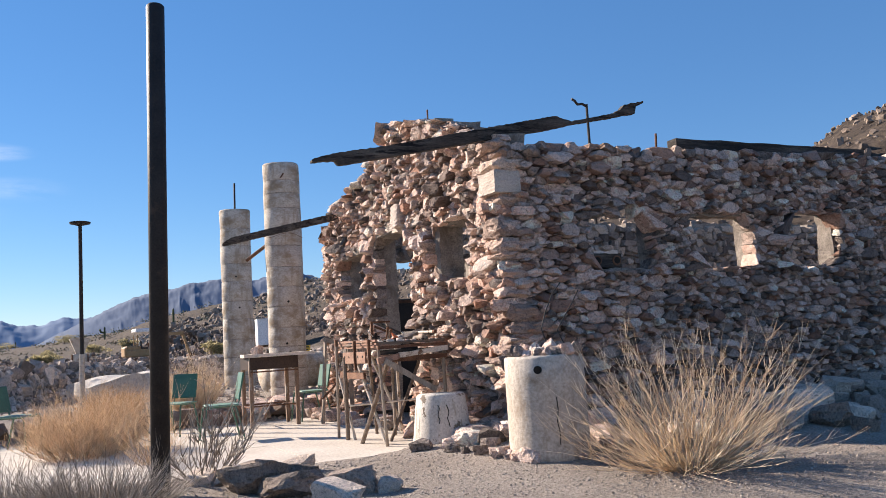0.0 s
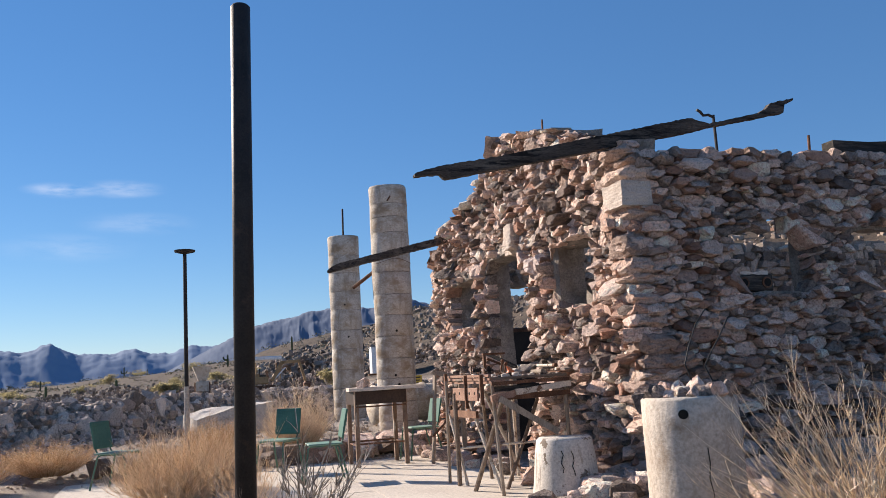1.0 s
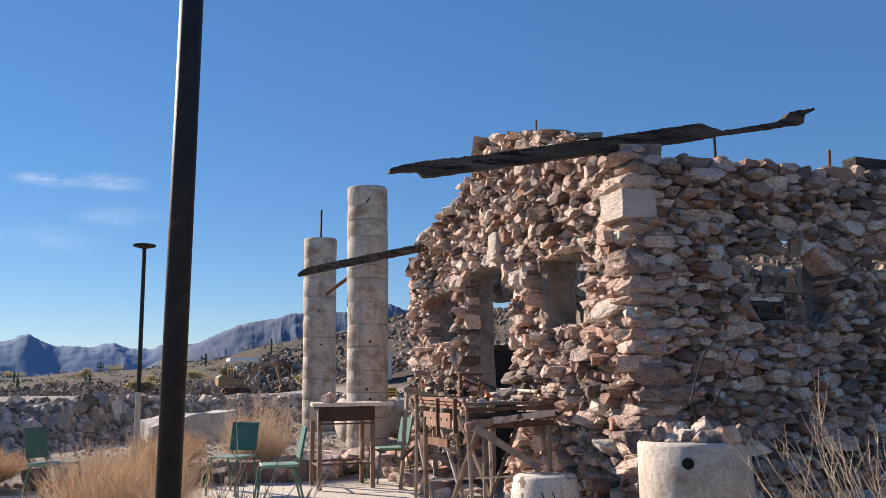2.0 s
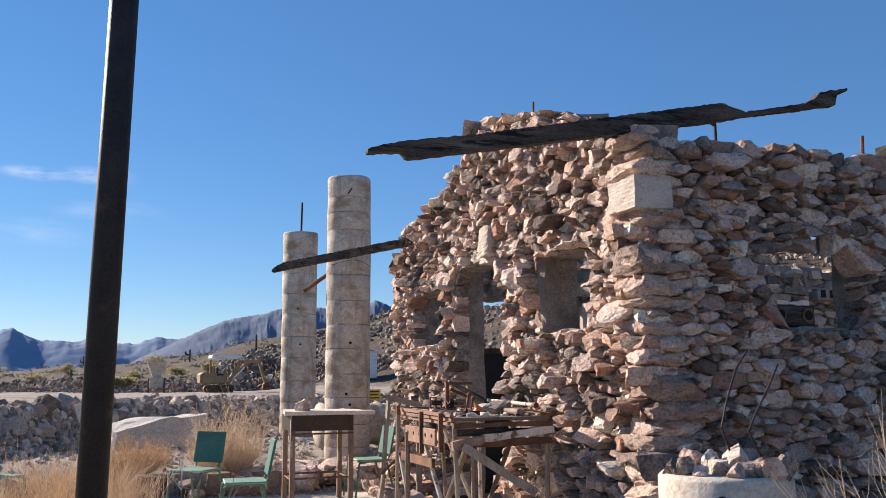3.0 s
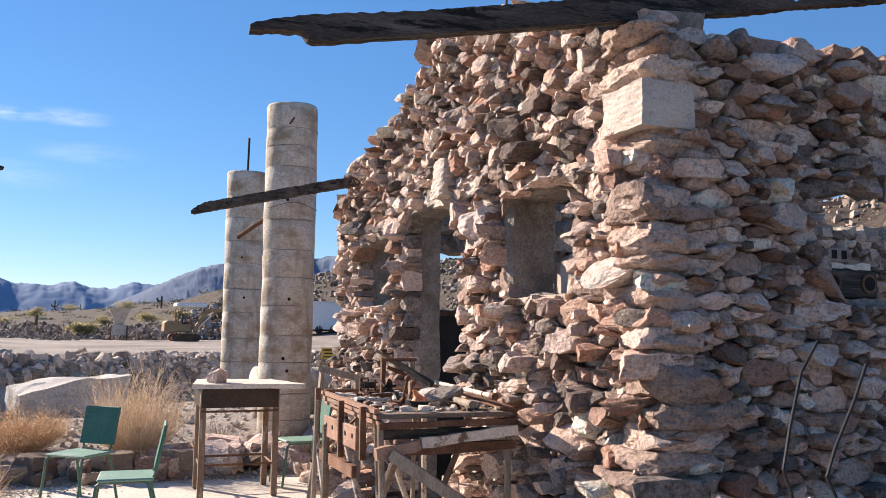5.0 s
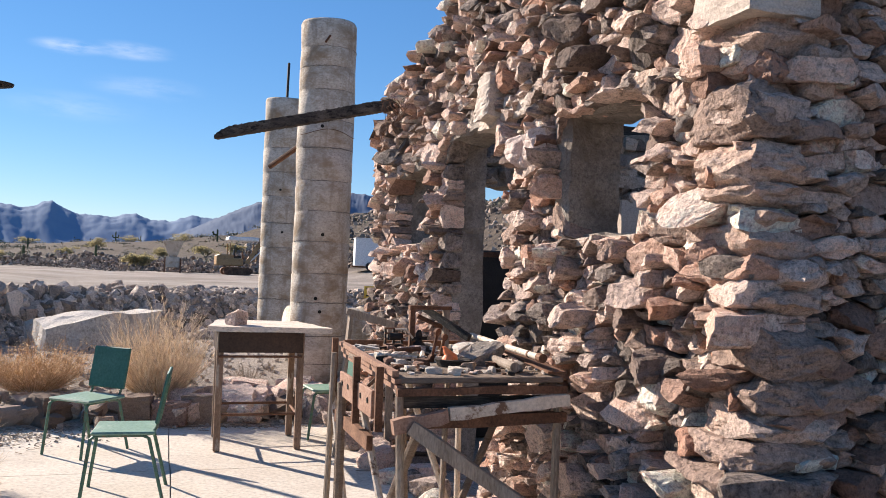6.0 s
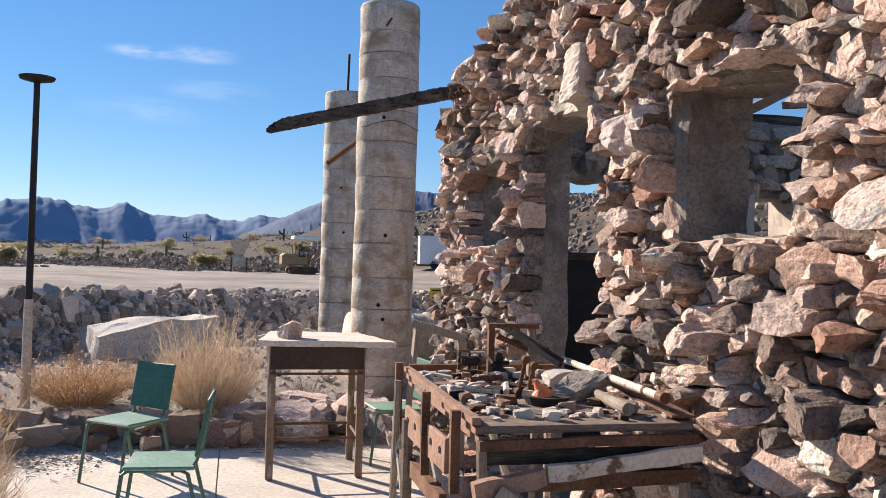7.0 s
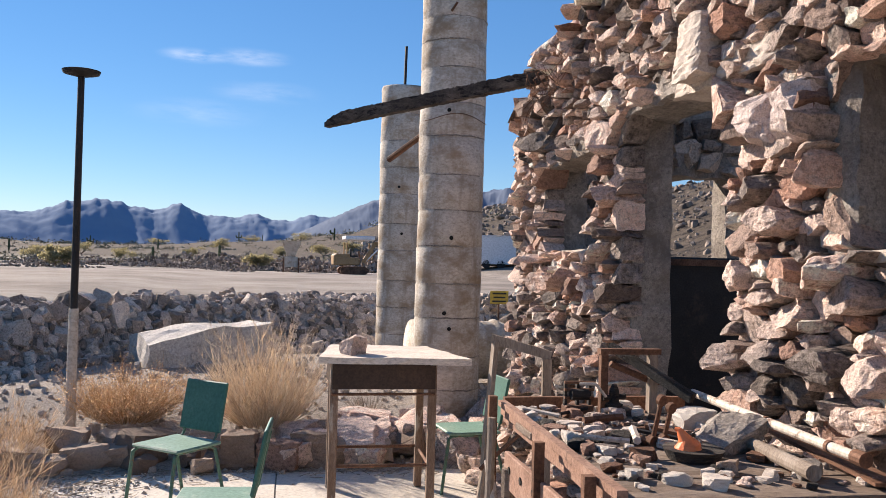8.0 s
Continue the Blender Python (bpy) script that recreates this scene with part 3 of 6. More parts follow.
WEST_TOP = [(0, 3.2), (0.5, 3.3), (1.2, 3.62), (1.8, 3.8), (2.6, 3.98), (3.15, 4.1), (3.2, 3.82), (3.6, 3.75), (4.3, 3.55), (4.9, 3.45), (5.4, 3.3), (5.8, 3.1), (6.0, 2.85), (6.1, 2.7)]
WEST_HOLES = [(0.80, 1.75, 1.77, 2.46), (2.44, 3.80, 0.0, 2.62), (4.16, 5.29, 1.79, 2.45)]
SOUTH_HOLES = [(0.97, 1.84, 1.72, 2.37), (1.30, 1.70, 2.3, 2.48), (2.40, 3.34, 1.72, 2.385), (3.88, 4.82, 1.72, 2.40), (6.6, 7.4, 1.75, 2.4)]
NORTH_HOLES = [(0.95, 1.75, 1.75, 2.5), (1.95, 2.56, 1.75, 2.48), (2.99, 3.44, 1.75, 2.40)]
TH = 0.31


def west_in(u, z):
    return 0.0 < u < 6.08 and z < lerp_table(WEST_TOP, u) + 0.05 * noise.noise(Vector((u * 4, 0, 1))) and not in_hole(WEST_HOLES, u, z)


def south_in(u, z):
    return 0.0 < u < 14 and z < 3.06 + 0.015 * u + 0.05 * noise.noise(Vector((u * 3, 5, 1))) and not in_hole(SOUTH_HOLES, u, z)


def north_in(u, z):
    return 0.0 < u < 14 and z < 3.12 + 0.07 * noise.noise(Vector((u * 3, 8, 1))) and not in_hole(NORTH_HOLES, u, z)


def west_at(u, d, z):
    return Vector((d, u, z))


def south_at(u, d, z):
    return Vector((u, d, z))


def north_at(u, d, z):
    return Vector((u, 5.72 + d, z))


wall_west = wall_core("wall_west", lambda u, z: u > 0.06 and west_in(u, z), 0, 6.2, -0.3, 4.3, 0.075, TH - 0.06, lambda u, d, z: west_at(u, d + 0.06, z), M_MORTAR, "ruined rubble stone wall with a doorway and window openings")
wall_south = wall_core("wall_south", lambda u, z: u > TH + 0.02 and south_in(u, z), 0, 14, -0.5, 3.3, 0.075, TH - 0.08, lambda u, d, z: south_at(u, d + 0.04, z), M_MORTAR, "roofless rubble stone wall with window openings in shade")
wall_north = wall_core("wall_north", lambda u, z: u > TH + 0.02 and north_in(u, z), 0, 14, -0.3, 3.4, 0.075, TH - 0.04, north_at, M_MORTAR, "rear rubble stone wall with pale cement window reveals")
wall_east = wall_core("wall_east", lambda u, z: z < 3.0, 0.34, 5.7, -0.3, 3.2, 0.15, 0.3, lambda u, d, z: Vector((13.66 + d, u, z)), M_MORTAR, "plain rubble end wall of the ruin")


def west_flare(u, z):
    return 0.11 * max(0, 1 - z / 1.3) + 0.05 * noise.noise(Vector((u * 1.5, z * 1.5, 2)))


def south_flare(u, z):
    return 0.10 * max(0, 1 - z / 0.9) + 0.02 * noise.noise(Vector((u * 1.5, z * 1.5, 4)))


north_stones = fill_stones(north_in, 0.3, 13.5, 0.6, 3.4, north_at, 13, (0.05, 0.11), high=(0.06, 0.15), long=(0.10, 0.34))


def clip_cell(poly, px, py, c):
    """Keeps the side of a polygon where x * px + y * py <= c."""
    out = []
    for i, p in enumerate(poly):
        q = poly[(i + 1) % len(poly)]
        dp, dq = p[0] * px + p[1] * py - c, q[0] * px + q[1] * py - c
        if dp <= 0:
            out.append(p)
        if (dp < 0 < dq) or (dq < 0 < dp):
            f = dp / (dp - dq)
            out.append((p[0] + (q[0] - p[0]) * f, p[1] + (q[1] - p[1]) * f))
    return out


def rubble_cells(inside, u0, u1, z0, z1, seed, sizes, squash=1.75):
    """Close-fitting unequal stones over a wall face: large ones thrown first, small ones into the room that is left."""
    rd = random.Random(seed)
    grid, seeds = collections.defaultdict(list), []
    step = 0.3
    for r, tries in sizes:
        for _ in range(tries):
            u, z = rd.uniform(u0, u1), rd.uniform(z0, z1)
            if not inside(u, z):
                continue
            y = z * squash
            gi, gj = int(u / step), int(y / step)
            if all(math.hypot(u - a, y - b) > (r + q) * 0.80 for i in (-1, 0, 1) for j in (-1, 0, 1) for a, b, q in grid[gi + i, gj + j]):
                grid[gi, gj].append((u, y, r))
                seeds.append((u, y, r))
    cells = []
    for u, y, r in seeds:
        reach = r * 2.1 + 0.02
        poly = [(u + reach * math.cos(k * 0.7854 + 0.39), y + reach * math.sin(k * 0.7854 + 0.39)) for k in range(8)]
        gi, gj = int(u / step), int(y / step)
        for i in (-2, -1, 0, 1, 2):
            for j in (-2, -1, 0, 1, 2):
                for a, b, q in grid[gi + i, gj + j]:
                    dx, dy = a - u, b - y
                    d2 = dx * dx + dy * dy
                    if 0 < d2 < 0.8 and poly:
                        c = dx * u + dy * y + (d2 + r * r - q * q) / 2
                        poly = clip_cell(poly, dx, dy, c)
        if len(poly) > 2:
            cells.append((u, y / squash, r, [(a, b / squash) for a, b in poly]))
    return cells


def out_of_holes(u, z, holes, rd):
    """Draws a corner of a stone back to the edge of an opening, biting a little over it."""
    for a, b, c, d in holes:
        if a < u < b and c < z < d:
            bite = rd.uniform(-0.03, 0.035)
            side = min((u - a, 0), (b - u, 1), (z - c, 2), (d - z, 3))[1]
            if side == 0:
                u = a + bite
            elif side == 1:
                u = b - bite
            elif side == 2:
                z = c
            else:
                z = d - bite * 0.6
    return u, z


def hull_stone(pts, levels, seed, rough=0.010):
    """The broken block that a cloud of points spans, its faces split and roughened. Gives points and triangles."""
    bm = bmesh.new()
    for p in pts:
        bm.verts.new(p)
    bmesh.ops.convex_hull(bm, input=bm.verts, use_existing_faces=False)
    bmesh.ops.delete(bm, geom=[v for v in bm.verts if not v.link_faces], context="VERTS")
    bmesh.ops.triangulate(bm, faces=bm.faces)
    bm.verts.index_update()
    vs = [v.co.copy() for v in bm.verts]
    fs = [tuple(v.index for v in f.verts) for f in bm.faces]
    bm.free()
    for _ in range(levels):
        mid, out = {}, []

        def half(i, j):
            key = (i, j) if i < j else (j, i)
            if key not in mid:
                mid[key] = len(vs)
                vs.append((vs[i] + vs[j]) / 2)
            return mid[key]

        for i, j, k in fs:
            if max((vs[i] - vs[j]).length, (vs[j] - vs[k]).length, (vs[k] - vs[i]).length) < 0.03:
                out.append((i, j, k))
                continue
            p, q, r = half(i, j), half(j, k), half(k, i)
            out += [(i, p, r), (p, j, q), (r, q, k), (p, q, r)]
        fs = out
    off = Vector((seed * 0.37, seed * 0.11, seed * 0.53))
    for i, v in enumerate(vs):
        vs[i] = v + noise.noise_vector(v * 8 + off) * rough * 1.5 + noise.noise_vector(Vector((v.x * 16, v.y * 16, v.z * 46)) + off) * rough * 1.1
    return vs, fs


def wall_stones(cells, holes, top, place, seed, proud, flare, fine):
    """Builds a stone for each cell: a tail in the wall, a waist, and a broken front that is tilted and drawn in. Gives (points, triangles, weight)."""
    rd = random.Random(seed)
    out = []
    for n, (cu, cz, r, poly) in enumerate(cells):
        p = proud[0] + (proud[1] - proud[0]) * rd.random() ** 1.3 * (0.6 + min(r, 0.12) * 4.5) + flare(cu, cz) + 0.16 * max(0.0, rd.random() - 0.72)
        tu, tz = rd.gauss(-0.10, 0.32), rd.gauss(-0.12, 0.34)
        shelf = rd.random() < 0.16
        lo, hi = (0.86, 1.03) if shelf else (0.66, 0.98)
        drop = rd.uniform(-0.02, 0.02)
        pts = []
        corners = []
        for u, z in poly:
            u, z = out_of_holes(u, z, holes, rd)
            z = min(z, top(u) + rd.uniform(0.0, 0.035))
            corners.append((u, z))
        for u, z in corners:
            du, dz = u - cu, z - cz
            pts.append(place(cu + du * 0.86, 0.12, cz + dz * 0.86))
            k = rd.uniform(0.86, 0.98)
            pts.append(place(cu + du * k, -(p * rd.uniform(0.25, 0.7)), cz + dz * k))
            k = rd.uniform(lo, hi)
            pts.append(place(cu + du * k, -(p + tu * du * k + tz * dz * k + rd.uniform(-0.014, 0.014)), cz + dz * k + drop))
        levels = 2 if cu < fine else 1
        try:
            vs, fs = hull_stone(pts, levels, n + seed)
        except (RuntimeError, ValueError):
            continue
        out.append((vs, fs, cu))
    return out


SIZES = ((0.15, 70), (0.115, 420), (0.084, 2400), (0.060, 10000), (0.042, 20000), (0.029, 16000))
west_stones = wall_stones(rubble_cells(west_in, 0.10, 6.05, -0.1, 4.15, 11, SIZES, 1.7), WEST_HOLES, lambda u: lerp_table(WEST_TOP, u), west_at, 21, (-0.01, 0.17), west_flare, 4.2)
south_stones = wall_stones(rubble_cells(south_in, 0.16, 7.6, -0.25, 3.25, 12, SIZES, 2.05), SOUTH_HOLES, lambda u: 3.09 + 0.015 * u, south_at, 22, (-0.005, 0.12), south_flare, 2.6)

# quoins that bind the corner: slabs of unequal length, one above the other: foot, head, end along the south face, depth along the west face
QUOINS = [(-0.22, -0.06, 0.30, 0.42), (-0.06, 0.05, 0.40, 0.30), (0.05, 0.17, 0.28, 0.46), (0.17, 0.31, 0.22, 0.30), (0.31, 0.40, 0.40, 0.34), (0.40, 0.55, 0.26, 0.30), (0.55, 0.66, 0.34, 0.50), (0.66, 0.80, 0.38, 0.30), (0.80, 0.87, 0.22, 0.44),
          (0.87, 0.97, 0.30, 0.30), (0.97, 1.11, 0.30, 0.30), (1.11, 1.24, 0.33, 0.44), (1.24, 1.40, 0.25, 0.28), (1.40, 1.46, 0.22, 0.40), (1.46, 1.55, 0.20, 0.30), (1.55, 1.65, 0.14, 0.44), (1.65, 1.78, 0.20, 0.28), (1.78, 1.86, 0.10, 0.40), (1.86, 1.95, 0.16, 0.28),
          (1.95, 2.10, 0.14, 0.30), (2.10, 2.33, 0.12, 0.36), (2.33, 2.42, 0.10, 0.28), (2.42, 2.56, 0.20, 0.36), (2.565, 2.79, 0.155, 0.30), (2.79, 2.94, 0.15, 0.40), (2.94, 3.05, 0.08, 0.50), (3.04, 3.15, 0.02, 0.34)]
rnd = random.Random(5)
for k, (za, zb, right, deep) in enumerate(QUOINS):
    dressed = za == 2.565
    lean = 0.11 * max(0, 1 - za / 1.5)
    left, front = -0.10 + rnd.uniform(-0.06, 0.05) - lean * 0.4, -0.045 + rnd.uniform(-0.045, 0.035) - lean
    if dressed:
        left, front = -0.17, -0.06
    pts = []
    for x in (left, right):
        for y in (front, deep):
            for q, z in enumerate((za - 0.004, (za + zb) / 2, zb + 0.004)):
                j = 0.012 if dressed else 0.045
                pull = 0.0 if q == 1 or dressed else rnd.uniform(0.0, 0.05)
                sx, sy = (1 if x == left else -1), (1 if y == front else -1)
                pts.append((x + sx * (pull + rnd.uniform(-j * 0.3, j)), y + sy * (pull + rnd.uniform(-j * 0.3, j)), z + (0 if dressed else rnd.uniform(-0.018, 0.018))))
    for _ in range(0 if dressed else 4):
        pts.append((rnd.uniform(left, right), front - rnd.uniform(0.0, 0.03), rnd.uniform(za + 0.02, zb - 0.02)))
        pts.append((left - rnd.uniform(0.0, 0.04), rnd.uniform(front, deep), rnd.uniform(za + 0.02, zb - 0.02)))
    vs, fs = hull_stone([Vector(p) for p in pts], 4, 300 + k, 0.005 if dressed else 0.013)
    me = bpy.data.meshes.new("quoin")
    me.from_pydata([v[:] for v in vs], [], fs)
    me.materials.append(M_PALE if dressed else M_DARKSTONE if k in (4, 13, 21) else M_QUOIN)
    new("quoin", me).parent = wall_south


# ---------------------------------------------------------------- charred roof timbers
M_BEAM = surface("scorched_weathered_beam", [(0.3, (0.022, 0.018, 0.016)), (0.5, (0.075, 0.062, 0.052)), (0.8, (0.17, 0.145, 0.12))], 4, 60, 0.85, 0.9, 0.012, stretch=(0.35, 3, 3), stain=(7, 0.53, 0.60, (0.012, 0.010, 0.009)))


def broken_beam(a, c, thick, profile, name, label, seed):
    """A timber from a to c whose upper and lower edges have broken away: the profile gives share of the length, top and underside."""
    tops, lows = [(f, t) for f, t, _ in profile], [(f, u) for f, _, u in profile]
    a, c = Vector(a), Vector(c)
    d = c - a
    side = Vector((-d.y, d.x, 0)).normalized()
    rd = random.Random(seed)
    bm = bmesh.new()
    rings = []
    n = 150
    for i in range(n + 1):
        f = profile[0][0] + (profile[-1][0] - profile[0][0]) * i / n
        p = a + d * f
        up, lo = lerp_table(tops, f) + rd.uniform(-0.005, 0.005), lerp_table(lows, f) + rd.uniform(-0.004, 0.004)
        w = thick * (0.9 + 0.2 * noise.noise(Vector((f * 9, seed, 0))))
        mid = (up + lo) / 2
        ring = []
        for sx, z in ((-0.5, lo), (0.5, lo), (0.52, mid), (0.5, up), (0.1, up + rd.uniform(-0.004, 0.006)), (-0.5, up), (-0.52, mid)):
            ring.append(bm.verts.new(p + side * (sx * w + rd.uniform(-0.002, 0.002)) + Vector((0, 0, z))))
        rings.append(ring)
    for p, q in zip(rings, rings[1:]):
        for k in range(7):
            bm.faces.new((p[k], p[(k + 1) % 7], q[(k + 1) % 7], q[k]))
    bm.faces.new(list(reversed(rings[0])))
    bm.faces.new(rings[-1])
    bmesh.ops.recalc_face_normals(bm, faces=bm.faces)
    return tagged(link(name, bm, M_BEAM), label, "beam", "charred timbers")


broken_beam((-2.0, 0.30, 2.90), (1.84, 0.05, 3.55), 0.085, [(0.0, 0.0, -0.026), (0.03, 0.018, -0.03), (0.062, 0.028, -0.042), (0.07, 0.029, -0.095), (0.2, 0.032, -0.09), (0.34, 0.047, -0.078), (0.46, 0.063, -0.067), (0.57, 0.077, -0.055), (0.715, 0.094, -0.045), (0.737, 0.05, -0.039), (0.765, 0.004, -0.03), (0.91, 0.028, -0.017), (0.942, 0.066, -0.011), (0.95, 0.11, -0.011), (0.99, 0.114, -0.012), (0.992, 0.114, 0.075), (1.02, 0.12, 0.095)],
            "charred_beam", "long charred roof beam broken at both ends lying across the wall corner", 3)
broken_beam((-1.66, 6.18, 2.87), (0.1, 5.24, 3.19), 0.10, [(-0.02, -0.02, -0.055), (0.02, 0.02, -0.055), (0.06, 0.045, -0.055), (0.5, 0.05, -0.05), (1.0, 0.055, -0.05)], "charred_timber", "charred timber sticking out of the wall end", 7)
for a, c, w, t, lab in (((2.45, 0.2, 3.24), (5.7, 0.2, 3.24), 0.12, 0.16, "charred timber lying along the top of the wall"),
                        ((1.9, 5.9, 3.2), (5.2, 5.9, 3.2), 0.13, 0.15, "charred timber lying along the rear wall")):
    tagged(link("charred_timber", plank_bm(a, c, w, t, 14, 0.015, 9), M_CHAR), lab, "timber", "charred timbers")


# ---------------------------------------------------------------- concrete columns
def column(x, y, z0, z1, r, joints, label, seed):
    c = empty("concrete_column", pose(x, y, z0), label, "column", "concrete columns")
    bm = bmesh.new()
    hs = [0.0]
    for j in joints:
        hs += [j - 0.014, j, j + 0.014]
    hs += [z1 - z0 - 0.03, z1 - z0]
    pts = []
    rad = []
    for h in hs:
        pts.append((0, 0, h))
        rad.append(r)
    for q in range(1, len(hs) - 2, 3):
        rad[q + 1] = r - 0.007
    rad[-1] = r - 0.015
    rings = tube(bm, pts, rad, 28)
    rough_up(bm, 0.015, 2.5, seed)
    part("shaft", bm, M_COLUMN, c, smooth=True)
    rd = random.Random(seed)
    for j in joints:
        bm = bmesh.new()
        a0, span = rd.uniform(3.2, 4.2), rd.uniform(1.6, 3.0)
        tube(bm, [((r - 0.002) * math.cos(a0 + span * i / 24), (r - 0.002) * math.sin(a0 + span * i / 24), j + 0.012 * noise.noise(Vector((i * 0.4, j, seed)))) for i in range(25)], 0.006, 5)
        part("seam", bm, M_MORTAR, c)
    return c


col_a = column(-0.39, 7.36, 0.15, 4.43, 0.328, [0.3, 0.62, 1.0, 1.33, 1.7, 2.05, 2.4, 2.78, 3.1, 3.45, 3.72, 3.95], "tall round concrete column cast in rings", 1)
col_b = column(-0.28, 11.9, 0.2, 4.35, 0.345, [0.4, 0.8, 1.2, 1.65, 2.05, 2.5, 2.9, 3.3, 3.7], "shorter round concrete column with a rod on top", 2)

# ---------------------------------------------------------------- post and lamp pole
bm = bmesh.new()
tube(bm, [(0, 0, -0.3), (0, 0, 3.95), (0, 0, 3.965)], [0.073, 0.073, 0.06], 20)
post = tagged(link("steel_post", bm, M_BLACK, smooth=True), "tall black steel pipe post standing by the patio", "post")
post.matrix_world = pose(-3.578, -0.535, 0, 0, 0.68, 0)

lamp = empty("lamp_pole", pose(-3.79, 6.77, 0.36), "rusty lamp pole with a flat round plate on top", "pole")
part("pole", tube_bm([(0, 0, 0.8), (0, 0, 1.8), (0, 0, 2.86)], [0.032, 0.03, 0.028], 12), M_BLACK, lamp)
part("sleeve", tube_bm([(0, 0, -0.3), (0, 0, 0.4), (0, 0, 0.85)], [0.045, 0.042, 0.040], 12), M_CONC, lamp, "pale weathered lower sleeve")
part("plate", tube_bm([(0, 0, 2.86), (0, 0, 2.885), (0, 0, 2.91), (0, 0, 2.915)], [0.05, 0.15, 0.16, 0.14], 20), M_BLACK, lamp)

# ---------------------------------------------------------------- concrete drums
def drum(name, x, y, z, r0, r1, h, mat, label, seed, tilt=(0, 0)):
    e = empty(name, pose(x, y, z, *tilt), label, "concrete block")
    bm = bmesh.new()
    tube(bm, [(0, 0, -0.1), (0, 0, 0.05), (0, 0, h * 0.35), (0, 0, h * 0.7), (0, 0, h - 0.02), (0, 0, h)], [r0, r0, r0 * 0.65 + r1 * 0.35, r0 * 0.3 + r1 * 0.7, r1, r1 - 0.02], 28)
    rough_up(bm, 0.014, 3, seed)
    part("body", bm, mat, e, smooth=True)
    return e


drum_a = drum("concrete_drum", -0.53, -1.34, 0.06, 0.34, 0.333, 0.84, M_CONC, "cast concrete drum topped with loose stones", 3)
drum_b = drum("painted_drum", -0.72, 0.38, -0.02, 0.31, 0.25, 0.56, M_WHITE, "tapered concrete drum with peeling white paint", 4)

# ---------------------------------------------------------------- patio
bm = bmesh.new()
box(bm, (-2.75, 3.1, -0.10), (5.2, 5.5, 0.16))
patio = tagged(link("pavement", bm, M_GRAVEL), "pale worn concrete patio slabs with dusty joints", "pavement", "", "structure")
xs, ys = (-5.35, -3.72, -2.03, -0.15), (0.35, 2.25, 4.1, 5.85)
rnd = random.Random(17)
for a, c in zip(xs, xs[1:]):
    for e, f in zip(ys, ys[1:]):
        bm = bmesh.new()
        box(bm, ((a + c) / 2, (e + f) / 2, -0.03 + rnd.uniform(-0.002, 0.002)), (c - a - 0.010, f - e - 0.010, 0.06), cuts=7)
        for v in bm.verts:
            n = noise.noise_vector(v.co * 2.2)
            v.co += Vector((n.x * 0.012, n.y * 0.012, 0))
        part("slab", bm, M_SLAB, patio)

# ---------------------------------------------------------------- chairs
def green_chair(m, label):
    c = empty("chair", m, label, "chair", "green chairs on the patio")
    bm = bmesh.new()
    # seat and backrest colours carry the sun and shade that fall on them
    box(bm, (0, 0, 0.435), (0.40, 0.42, 0.022), bevel=0.008)
    part("seat", bm, M_SEAT, c, "green seat, paler from fading and painted sunlight")
    bm = bmesh.new()
    box(bm, (0, 0, 0), (0.022, 0.38, 0.34), pose(-0.235, 0, 0.66, 0, -11, 0), bevel=0.008)
    part("backrest", bm, M_GREEN, c)
    for s in (-1, 1):
        part("leg", tube_bm([(0.17, s * 0.18, 0.42), (0.2, s * 0.19, 0.40), (0.25, s * 0.2, 0.0)], 0.012, 8), M_GREENTUBE, c)
        part("leg", tube_bm([(-0.12, s * 0.18, 0.42), (-0.16, s * 0.185, 0.40), (-0.26, s * 0.2, 0.0)], 0.012, 8), M_GREENTUBE, c)
        part("back_support", tube_bm([(-0.10, s * 0.15, 0.418), (-0.17, s * 0.15, 0.422), (-0.205, s * 0.15, 0.47), (-0.262, s * 0.15, 0.76)], 0.010, 8), M_GREENTUBE, c)
        part("seat_rail", tube_bm([(-0.12, s * 0.18, 0.418), (0.17, s * 0.18, 0.418)], 0.010, 8), M_GREENTUBE, c)
    return c


def facing(x, y, dx, dy, z=0.0):
    return pose(x, y, z, 0, 0, math.degrees(math.atan2(dy, dx)))


chair = green_chair(facing(-2.68, 4.86, -0.64, -0.77, 0.003), "green painted metal chair with a square back on the patio")
copy_thing(chair, facing(-2.33, 3.50, -1, 0.06, 0.003))
copy_thing(chair, facing(-0.62, 5.28, -1, -0.12, 0.003))
copy_thing(chair, facing(-4.66, 4.92, 0.85, -0.5, 0.003))

# ---------------------------------------------------------------- table
table = empty("table", pose(0.02, 0, 0.003), "old desk with a bleached board top and brown metal apron", "table")
bm = bmesh.new()
top = [(-1.79, 4.62), (-0.78, 4.54), (-0.95, 5.38), (-1.67, 5.45)]
vs = [bm.verts.new((x, y, zz)) for zz in (1.0, 1.045) for x, y in top]
for f in ((3, 2, 1, 0), (4, 5, 6, 7), (0, 1, 5, 4), (1, 2, 6, 5), (2, 3, 7, 6), (3, 0, 4, 7)):
    bm.faces.new([vs[i] for i in f])
long_edges = [e for e in bm.edges if e.calc_length() > 0.2]
bmesh.ops.subdivide_edges(bm, edges=long_edges, cuts=9, use_grid_fill=True)
for v in bm.verts:
    chip = noise.noise_vector(v.co * 6) * 0.012 + noise.noise_vector(v.co * 19) * 0.007
    v.co += Vector((chip.x, chip.y, chip.z * 0.45))
part("tabletop", bm, M_BOARD, table, "bleached wooden board")
part("apron", boxes(((-1.345, 4.69, 0.91), (0.70, 0.025, 0.175)), ((-1.69, 5.0, 0.91), (0.025, 0.6, 0.175)), ((-1.0, 5.0, 0.91), (0.025, 0.6, 0.175))), M_APRON, table, "dark brown metal apron")
